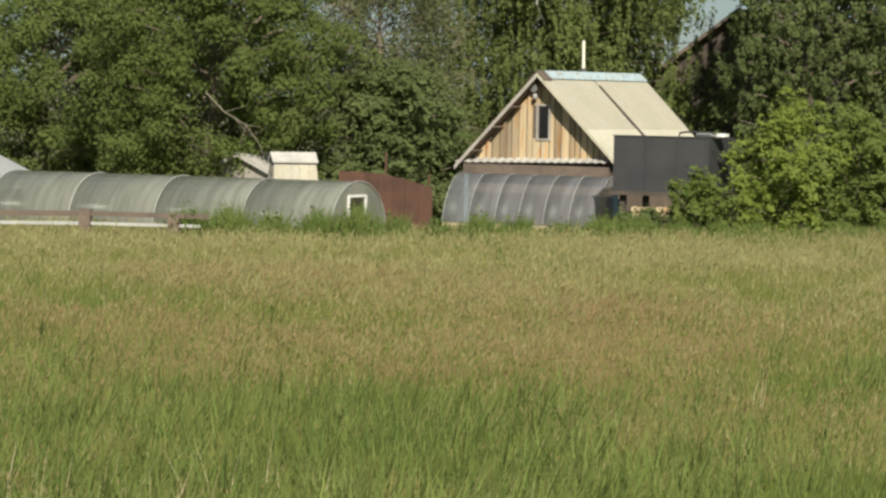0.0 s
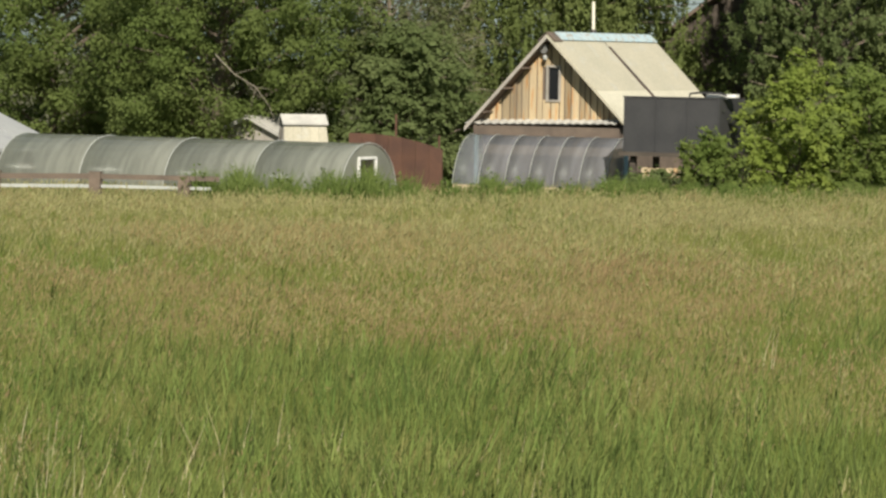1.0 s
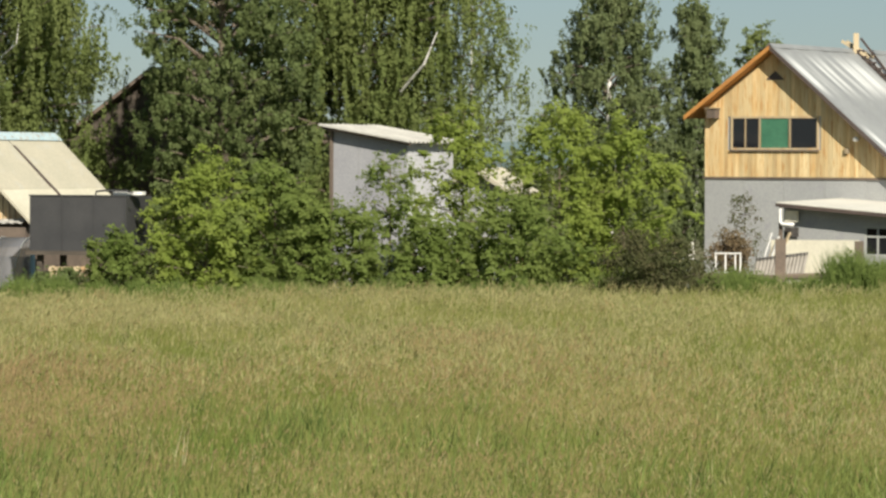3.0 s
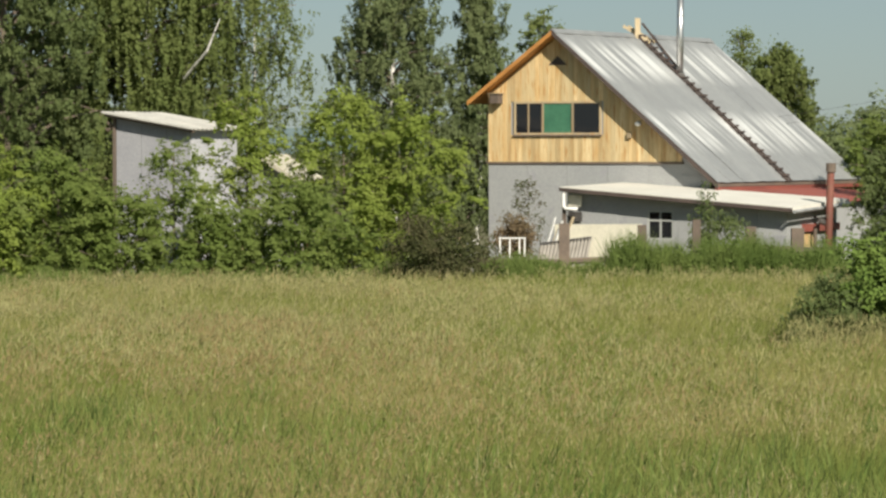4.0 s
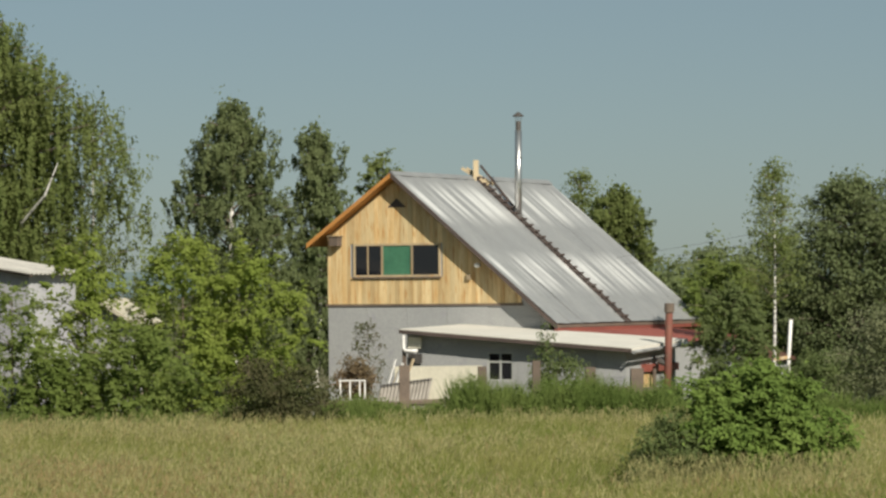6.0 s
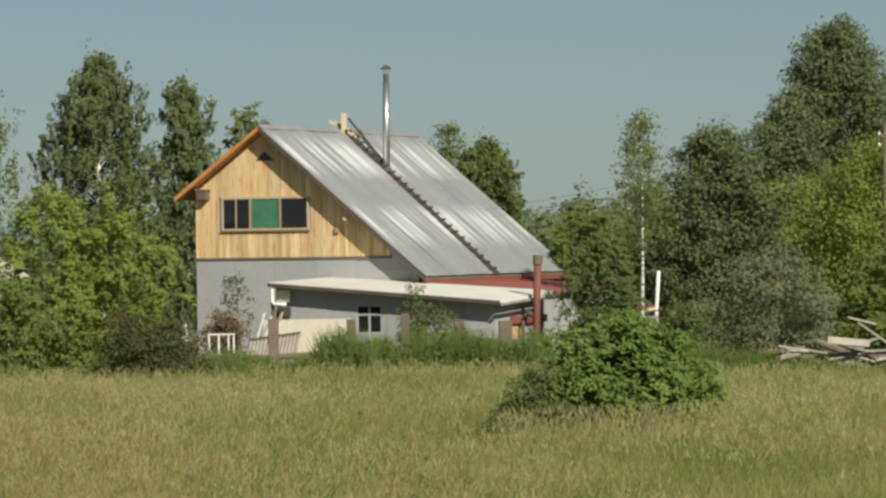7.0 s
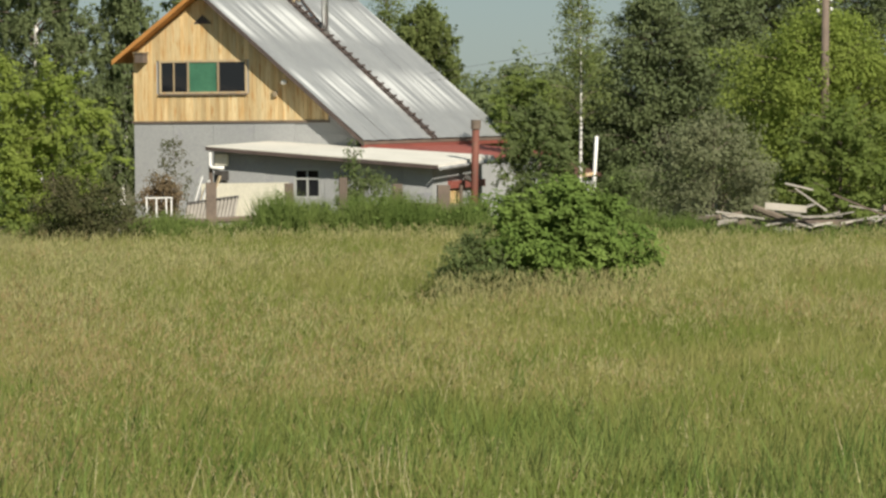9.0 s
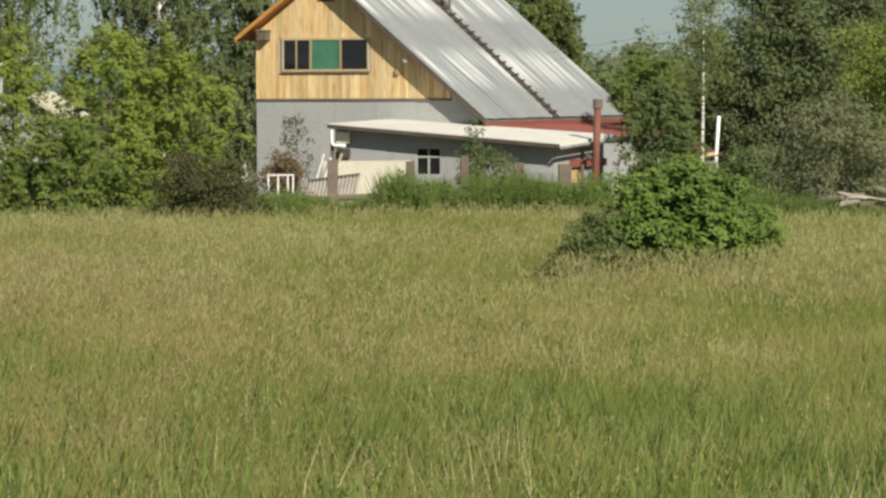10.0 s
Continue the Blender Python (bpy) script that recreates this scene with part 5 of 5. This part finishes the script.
def plant(name, label, category, x, y, top, rad, foot, leaf_mat, kind="round", limbs=60, per=120, size=0.2, clump=0.5, weep=0.0, bark=BARK, seed=1, trunk_r=0.16, squash=1.0, style="puff", group="", per_limb=3, inner=0.10):
    """A tree or bush: tapered stem, limbs that reach to the crown's uneven outline, and leaves in clumps along their outer half."""
    r = np.random.RandomState(seed)
    tr = thing(name, x, y, 0, label, category, group)
    wood, twigs = Shape(), Shape()
    height = top - foot
    trunk_top = foot + height * 0.86
    bend = r.normal(0, 0.15, 2)

    def stem_at(z):
        f = z / top
        return Vector((bend[0] * math.sin(f * 2.5) * 1.5, bend[1] * math.sin(f * 2.2) * 1.5, z))

    zs = [top * 0.9 * i / 7 for i in range(8)]
    wood.tube([stem_at(z) for z in zs], [trunk_r * (1 - 0.85 * i / 7) for i in range(8)], 8)
    lobes = r.uniform(0, 6.28, 4)
    bunches = []
    for i in range(limbs):
        f = ((i + r.uniform(0, 1)) / limbs) ** 0.9
        a = i * 2.39996 + r.normal(0, 0.35)
        lobe = 1 + 0.16 * math.sin(3 * a + lobes[0] + 5 * f) + 0.12 * math.sin(5 * a + lobes[1] + 9 * f)
        reach = rad * crown_profile(f, kind) * lobe * r.uniform(0.72, 1.06)
        z = foot + height * f
        e = Vector((math.cos(a) * reach, math.sin(a) * reach * squash, z + r.normal(0, 0.12))) + Vector((stem_at(z).x, stem_at(z).y, 0)) * 0.8
        s = stem_at(max(0.15 * top, min(trunk_top, z - (0.55 if kind != "cone" else 0.2) * reach * r.uniform(0.5, 1.0))))
        m = s.lerp(e, 0.55) + Vector((0, 0, 0.12 * reach))
        if i % 2 == 0 or limbs < 30:
            twigs.tube([s, m, e], [trunk_r * 0.26, trunk_r * 0.15, 0.012], 5)
        w = 0.5 + 0.5 * max(0.25, min(1.0, reach / max(rad, 0.1)))
        for j in range(per_limb):
            t = 1.0 - j * r.uniform(0.14, 0.26)
            c = np.array(s) * (1 - t) + np.array(e) * t + np.array([0, 0, 0.12 * reach * math.sin(t * math.pi)]) + r.normal(0, 0.45, 3) * clump * (j > 0)
            rc = clump * r.uniform(0.65, 1.3) * (0.7 + 0.3 * w)
            c[2] = max(c[2] - 0.3 * rc, 0.35 * rc)
            n = max(8, int(per * w * 1.5 / per_limb))
            if weep:
                bunches.append(weeping_leaves(r, c, rc, n, size, weep))
            elif style == "spray":
                bunches.append(spray_leaves(r, c, rc, n, size))
            else:
                bunches.append(puff_leaves(r, c, rc, n, size))
        n = max(3, int(per * inner))
        t = r.uniform(0.15, 0.9, n)[:, None]
        bunches.append((np.array(s) * (1 - t) + np.array(e) * t + r.normal(0, 0.5 * clump, (n, 3)), unit(r, n, 0.8), unit(r, n, -0.8)))
    pts, nrm, axis = (np.concatenate(q) for q in zip(*bunches))
    ok = pts[:, 2] > 0.05
    part("trunk" if trunk_r > 0.07 else "stem", wood, bark, tr)
    tagged(part("branchwork", twigs, BARK if bark is BIRCH_BARK else bark, tr), kind="stuff")
    soup("crown", leaf_blades(r, pts[ok], nrm[ok], axis[ok], size), 3, leaf_mat, tr)
    return tr


T = "tree"
plant("maple_tree", "broad dense green maple with dark gaps", T, -27.2, 108.5, 10.2, 4.7, 0.9, LEAF_MAPLE, limbs=150, per=570, size=0.14, clump=0.56, seed=1, trunk_r=0.3, per_limb=3, inner=0.22)
plant("leafy_tree", "light green tree at the garden edge", T, -33.8, 112.6, 8.0, 3.6, 0.8, LEAF_MAPLE, limbs=100, per=280, size=0.16, clump=0.62, seed=2, trunk_r=0.25)
plant("leafy_tree", "rounded green tree behind the maple", T, -31.8, 117.5, 9.2, 3.2, 1.2, LEAF_DARK, limbs=100, per=240, size=0.18, clump=0.65, seed=32, trunk_r=0.25)
plant("shade_tree", "dark green understorey tree behind the hut", T, -20.9, 109.6, 5.4, 2.3, 0.3, LEAF_DARK, limbs=110, per=240, size=0.17, clump=0.7, seed=4, trunk_r=0.2, style="spray")


def bare_tree(name, label, x, y, top, rad, seed, trunk_r, forks, thin, leafy):
    """A dead or dying tree: stem, forking limbs and fine drooping twigs, a few dry leaves."""
    r = np.random.RandomState(seed)
    tr = thing(name, x, y, 0, label, T)
    wood, twigs = Shape(), Shape()
    wood.tube([(0, 0, 0), (0.1, 0.05, top * 0.35), (-0.05, 0, top * 0.7), (0.05, 0, top * 0.95)], [trunk_r, trunk_r * 0.8, trunk_r * 0.45, 0.02], 8)
    tips = []
    for i in range(forks):
        f = 0.22 + 0.72 * (i + r.uniform(0, 1)) / forks
        a = i * 2.39996 + r.normal(0, 0.3)
        reach = rad * (1.1 - 0.6 * f) * r.uniform(0.7, 1.15)
        s0 = Vector((0.03, 0, top * f * 0.92))
        e = s0 + Vector((math.cos(a) * reach, math.sin(a) * reach, reach * r.uniform(0.25, 0.95)))
        m = s0.lerp(e, 0.5) + Vector((0, 0, 0.10 * reach))
        wood.tube([s0, m, e], [trunk_r * 0.20, trunk_r * 0.12, 0.008], 5)
        for j in range(thin):
            q = m.lerp(e, r.uniform(-0.5, 1.0))
            d = (e - s0).normalized() + Vector(r.normal(0, 0.55, 3))
            ln = r.uniform(0.5, 1.3)
            mid = q + d * ln * 0.5 + Vector((0, 0, 0.08))
            tip = q + d * ln - Vector((0, 0, 0.25 * ln))
            twigs.tube([q, mid, tip], [0.016, 0.011, 0.004], 4)
            tips += [np.array(mid), np.array(tip)]
    part("trunk", wood, BARK, tr)
    tagged(part("branchwork", twigs, DEADWOOD, tr), kind="stuff")
    pts = np.repeat(np.array(tips), leafy, 0)
    pts = pts + r.normal(0, 0.22, pts.shape)
    soup("crown", leaf_blades(r, pts, unit(r, len(pts), 0.8), unit(r, len(pts), -0.8), 0.13), 3, LEAF_DRY, tr)
    return tr


bare_tree("half_dead_tree", "half-dead tree with bare grey branches and thin leaves", -22.1, 112.4, 9.3, 3.0, 3, 0.13, 60, 13, 16)
bare_tree("dead_tree", "dead grey tree top above the maple", -32.2, 114.6, 9.9, 2.4, 33, 0.09, 40, 10, 5)
birch = plant("weeping_birch", "tall weeping birch with white trunk", T, -17.4, 121.0, 14.6, 4.9, 1.6, LEAF_BIRCH, limbs=240, per=440, size=0.17, clump=0.72, weep=1.7, bark=BIRCH_BARK, seed=5, trunk_r=0.24)
for pts, rr in (([(0.1, -1.0, 6.2), (0.0, -4.6, 7.6), (0.12, -5.1, 8.6), (0.35, -5.2, 9.8)], 0.05), ([(0.6, -1.0, 7.0), (1.9, -4.2, 8.0), (2.35, -4.8, 8.3), (2.45, -4.9, 9.0)], 0.045), ([(1.0, -1.0, 8.2), (1.2, -4.2, 9.6), (1.0, -4.6, 10.6)], 0.035)):
    part("limb", Shape().tube(pts, [rr * (0.85 - 0.2 * i) for i in range(len(pts))], 6), BIRCH_BARK, birch, "white bare limb")
plant("dense_tree", "tall dense dark green tree beside the barn", T, -7.9, 115.8, 13.2, 3.0, 0.8, LEAF_DARK, limbs=200, per=280, size=0.16, clump=0.65, weep=0.5, seed=6, trunk_r=0.3)
plant("weeping_birch", "large weeping birch with a bare white limb", T, -3.6, 121.0, 14.2, 3.8, 2.0, LEAF_BIRCH, limbs=210, per=400, size=0.17, clump=0.68, weep=1.7, bark=BIRCH_BARK, seed=7, trunk_r=0.26)
plant("young_birch", "loose birch top with hanging twigs", T, 0.55, 121.4, 11.7, 2.1, 2.6, LEAF_BIRCH, limbs=60, per=120, size=0.15, clump=0.5, weep=1.2, bark=BIRCH_BARK, seed=8, trunk_r=0.12)
limb = thing("bare_limb", -2.4, 120.2, 0, "bare white broken birch limb", "branch")
part("limb", Shape().tube([(0, 0.6, 5.5), (0.5, -1.6, 6.8), (1.3, -2.6, 7.7), (1.75, -2.9, 8.8)], [0.065, 0.055, 0.045, 0.02], 7), BIRCH_BARK, limb)
plant("birch_tree", "tall grey-green birch behind the house", T, 6.1, 134.8, 11.9, 3.8, 1.0, LEAF_HAZED, "egg", 190, 240, 0.165, 0.62, weep=0.7, bark=BIRCH_BARK, seed=9, trunk_r=0.22)
plant("birch_tree", "slimmer birch beside the house", T, 9.4, 136.0, 11.1, 2.2, 1.0, LEAF_HAZED, "egg", 130, 190, 0.165, 0.5, weep=0.6, bark=BIRCH_BARK, seed=10, trunk_r=0.2)
plant("young_tree", "young tree top behind the ridge", T, 12.4, 141.4, 10.1, 1.5, 2.0, LEAF_BIRCH, limbs=60, per=110, size=0.17, clump=0.4, seed=11, style="spray")
plant("slim_tree", "slim pointed tree behind the roof", T, 20.9, 140.6, 9.4, 1.5, 2.0, LEAF_BIRCH, "egg", 60, 70, 0.15, 0.40, seed=12)
plant("round_tree", "rounded green tree behind the roof", T, 22.3, 138.4, 8.6, 1.8, 1.5, LEAF_BIRCH, "column", 130, 230, 0.16, 0.5, weep=0.45, seed=13)
plant("garden_bush", "thick green bush by the far sheds", "bush", 23.2, 122.6, 5.3, 2.1, 0.2, LEAF_BUSH, limbs=70, per=170, size=0.16, clump=0.55, seed=14, trunk_r=0.06, style="spray")
plant("garden_bush", "green bush under the poplars", "bush", 26.3, 124.0, 5.0, 2.0, 0.2, LEAF_DARK, limbs=60, per=170, size=0.16, clump=0.55, seed=15, trunk_r=0.06)
plant("silver_birch", "young silver birch with a white trunk", T, 23.1, 111.6, 8.6, 1.15, 3.9, LEAF_BIRCH, "egg", 64, 62, 0.12, 0.38, bark=BIRCH_BARK, seed=16, trunk_r=0.075, inner=0.04)
plant("silver_poplar", "dark silver-leaved poplar by the sheds", T, 27.9, 121.0, 8.2, 2.5, 0.5, LEAF_SILVER, "column", 150, 200, 0.16, 0.55, seed=17, trunk_r=0.2)
plant("silver_poplar", "silver-leaved poplar between taller crowns", T, 31.0, 123.6, 9.3, 2.0, 1.0, LEAF_SILVER, "column", 110, 190, 0.16, 0.55, seed=27, trunk_r=0.18)
plant("tall_poplar", "tall poplar crown rising over the bushes", T, 33.8, 125.8, 12.4, 3.0, 1.0, LEAF_SILVER, "column", 190, 230, 0.165, 0.62, seed=18, trunk_r=0.25)
plant("tall_poplar", "tall poplar at the garden's end", T, 39.0, 128.3, 13.0, 3.4, 1.0, LEAF_SILVER, "column", 190, 230, 0.165, 0.62, seed=19, trunk_r=0.25)
plant("golden_willow", "bright yellow-green rounded willow", T, 30.4, 108.0, 7.1, 3.2, 0.9, LEAF_BRIGHT, limbs=150, per=300, size=0.13, clump=0.75, seed=20, trunk_r=0.2)
plant("garden_bush", "bright green bush beside the pole", "bush", 35.0, 108.0, 6.2, 2.8, 0.4, LEAF_BRIGHT, limbs=90, per=190, size=0.15, clump=0.6, seed=21, trunk_r=0.06)
plant("silver_willow", "grey-green silvery willow bush", "bush", 24.4, 98.4, 3.85, 1.95, 0.1, LEAF_WILLOW, limbs=80, per=170, size=0.11, clump=0.44, seed=22, trunk_r=0.06)
plant("garden_bush", "fresh green bush behind the timber heap", "bush", 28.6, 99.6, 4.2, 1.75, 0.2, LEAF_BUSH, limbs=80, per=160, size=0.14, clump=0.5, seed=23, trunk_r=0.06, style="spray")
plant("garden_bush", "low dark bush before the red-roofed shed", "bush", 23.7, 106.8, 2.25, 1.5, 0.0, LEAF_DARK, limbs=60, per=130, size=0.12, clump=0.36, seed=26, trunk_r=0.05)
plant("field_bush", "dense dark green bush standing in the meadow", "bush", 13.75, 68.9, 2.72, 1.62, -0.3, LEAF_FIELD, limbs=110, per=270, size=0.125, clump=0.46, seed=24, trunk_r=0.05, squash=0.75, style="spray")
plant("field_bush", "low dark green shrub at the bush's foot", "bush", 12.15, 68.3, 1.60, 1.0, -0.2, LEAF_DARK, limbs=60, per=110, size=0.09, clump=0.24, seed=65, trunk_r=0.03)
plant("garden_bush", "green bush at the outbuilding's corner", "bush", 20.75, 106.4, 4.3, 1.35, 0.1, LEAF_DARK, limbs=80, per=150, size=0.13, clump=0.4, seed=25, trunk_r=0.06, style="spray")
for x, y, top, rad, sd in ((33.5, 196, 5.6, 3.2, 70), (38.0, 200, 6.6, 3.6, 71), (43.0, 205, 7.4, 4.0, 72), (29.0, 205, 5.4, 3.2, 73), (-6.5, 210, 7.0, 4.0, 74), (16.0, 215, 6.2, 4.0, 75)):
    plant("far_tree", "rounded tree in the distant wood edge", T, x, y, top, rad, 0.2, LEAF_HAZED, limbs=60, per=70, size=0.36, clump=0.9, seed=sd, trunk_r=0.2, group="distant wood edge")
# the hedge of box elders along the field
for i, (x, y, top, rad, leaf_m, lab) in enumerate((
        (-9.5, 96.4, 2.4, 0.9, LEAF_BUSH, "low green bush beside the tank"),
        (-11.2, 96.2, 1.2, 0.6, LEAF_DARK, "low dark bush under the water tank"),
        (-7.3, 98.4, 4.4, 1.7, LEAF_BRIGHT, "bright green box elder bush"),
        (-5.3, 98.8, 4.2, 1.9, LEAF_BUSH, "green box elder bush on the field edge"),
        (-3.4, 97.6, 3.2, 1.3, LEAF_BUSH, "low green bush on the field edge"),
        (-1.9, 98.6, 4.6, 1.2, LEAF_BUSH, "thin green sapling before the shed"),
        (0.1, 100.0, 6.1, 1.05, LEAF_BRIGHT, "bright green box elder"),
        (3.3, 101.0, 6.1, 1.9, LEAF_BRIGHT, "bright yellow-green box elder"),
        (5.2, 101.2, 5.6, 1.65, LEAF_BRIGHT, "bright box elder by the yard"),
        (1.8, 97.6, 3.3, 1.9, LEAF_BUSH, "low green bush under the box elders"),
        (-0.6, 97.2, 2.6, 1.2, LEAF_BUSH, "low dark bush under the box elders"))):
    plant("box_elder" if rad > 1.4 else "hedge_bush", lab, "bush", x, y, top, rad, 0.1, leaf_m, limbs=int(26 * rad), per=200 if i != 5 else 110, size=0.145, clump=0.52 if rad > 1.0 else 0.36, seed=40 + i, trunk_r=0.06, style="spray", group="field hedge", inner=0.16)
plant("currant_shrub", "low reddish-brown shrub on the field edge", "bush", 5.3, 95.8, 2.25, 1.25, 0.0, LEAF_BROWN, limbs=70, per=70, size=0.11, clump=0.28, seed=60, trunk_r=0.04)
plant("currant_shrub", "low brownish shrub beside the bench", "bush", 6.25, 96.0, 2.05, 1.15, 0.0, LEAF_BROWN, limbs=70, per=70, size=0.11, clump=0.28, seed=61, trunk_r=0.04)
plant("withered_shrub", "withered rust-brown shrub behind the white bench", "bush", 8.35, 105.6, 2.12, 0.58, 1.1, LEAF_RUST, limbs=40, per=60, size=0.10, clump=0.22, seed=66, trunk_r=0.03)
plant("sapling", "small green sapling by the outbuilding window", "sapling", 14.4, 104.0, 3.15, 0.5, 0.6, LEAF_DARK, limbs=24, per=36, size=0.11, clump=0.2, seed=62, trunk_r=0.03)
plant("garden_bush", "small green shrub under the outbuilding eave", "bush", 15.2, 103.7, 2.3, 1.0, 0.3, LEAF_DARK, limbs=40, per=60, size=0.11, clump=0.25, seed=63, trunk_r=0.03)
plant("sapling", "thin reddish sapling before the grey wall", "sapling", 8.9, 107.4, 3.35, 0.55, 1.2, LEAF_BROWN, limbs=24, per=16, size=0.11, clump=0.18, seed=64, trunk_r=0.025)


def weeds(name, label, spots, seed):
    """Tall weeds and rank grass along a strip: blades with leaves among them."""
    r = np.random.RandomState(seed)
    vs_, broad = [], []
    for x0, x1, y0, y1, hh, cnt in spots:
        x, y = r.uniform(x0, x1, cnt), r.uniform(-1.2, 1.2, cnt)
        y = y0 + (y1 - y0) * (x - x0) / (x1 - x0) + y
        lump = 0.80 + 0.10 * np.sin(x * 1.9 + seed) + 0.14 * np.sin(x * 5.3 + 1.3 * y) + 0.1 * np.sin(x * 11.0)
        vs_.append(stalks(x, y, hh * lump * r.uniform(0.5, 1.1, cnt), r.uniform(0.015, 0.04, cnt), 0.30, r.uniform(-0.6, 3.4, cnt), r))
        k = cnt // 5
        lx, ly = x[:k], y[:k]
        broad.append(leaf_blades(r, np.stack([lx, ly - 0.3, r.uniform(0.2, 1.0, k) * hh * lump[:k]], 1), unit(r, k, 0.9), unit(r, k, 0.4), 0.13))
    tagged(soup(name, np.concatenate(vs_), 4, WEEDS), label, "weeds", kind="stuff")
    tagged(soup("leafy_weeds", np.concatenate(broad), 3, WEEDS), "broad-leaved weeds among the rank grass", "weeds", kind="stuff")


weeds("tall_weeds", "tall green weeds along the field edge", [
    (-30, -23, 86.5, 88.4, 0.85, 3000), (-23, -17, 88.0, 90.0, 1.45, 6500), (-17, -9, 92, 95.5, 1.2, 8000), (-9, 4, 96.0, 96.2, 1.05, 8000),
    (4, 9, 96.4, 98.0, 1.25, 5500), (7.2, 11.2, 99.6, 99.3, 1.15, 8500), (11.0, 17.5, 99.3, 98.6, 1.75, 16000), (17, 23.5, 96.5, 95.5, 1.3, 8000), (23.5, 32, 95.5, 93.4, 0.95, 7000)], 5)
dead = thing("bare_branch", -24.6, 102.5, 0, "thin bare dead branch hanging before the maple", "branch")
part("branch", Shape().tube([(-1.3, 1.0, 4.35), (-0.5, 0.2, 3.75), (0.25, 0, 3.35), (0.7, 0, 2.75), (0.85, 0, 2.35)], [0.024, 0.020, 0.016, 0.012, 0.006], 5), DEADWOOD, dead)
for q in (((-0.5, 0.2, 3.75), (0.3, 0, 3.95)), ((0.25, 0, 3.35), (0.1, 0, 2.7)), ((-0.1, 0.1, 3.5), (0.45, 0, 3.0)), ((0.25, 0, 3.35), (0.75, 0, 3.3))):
    part("twig", Shape().tube(list(q), [0.010, 0.004], 5), DEADWOOD, dead)
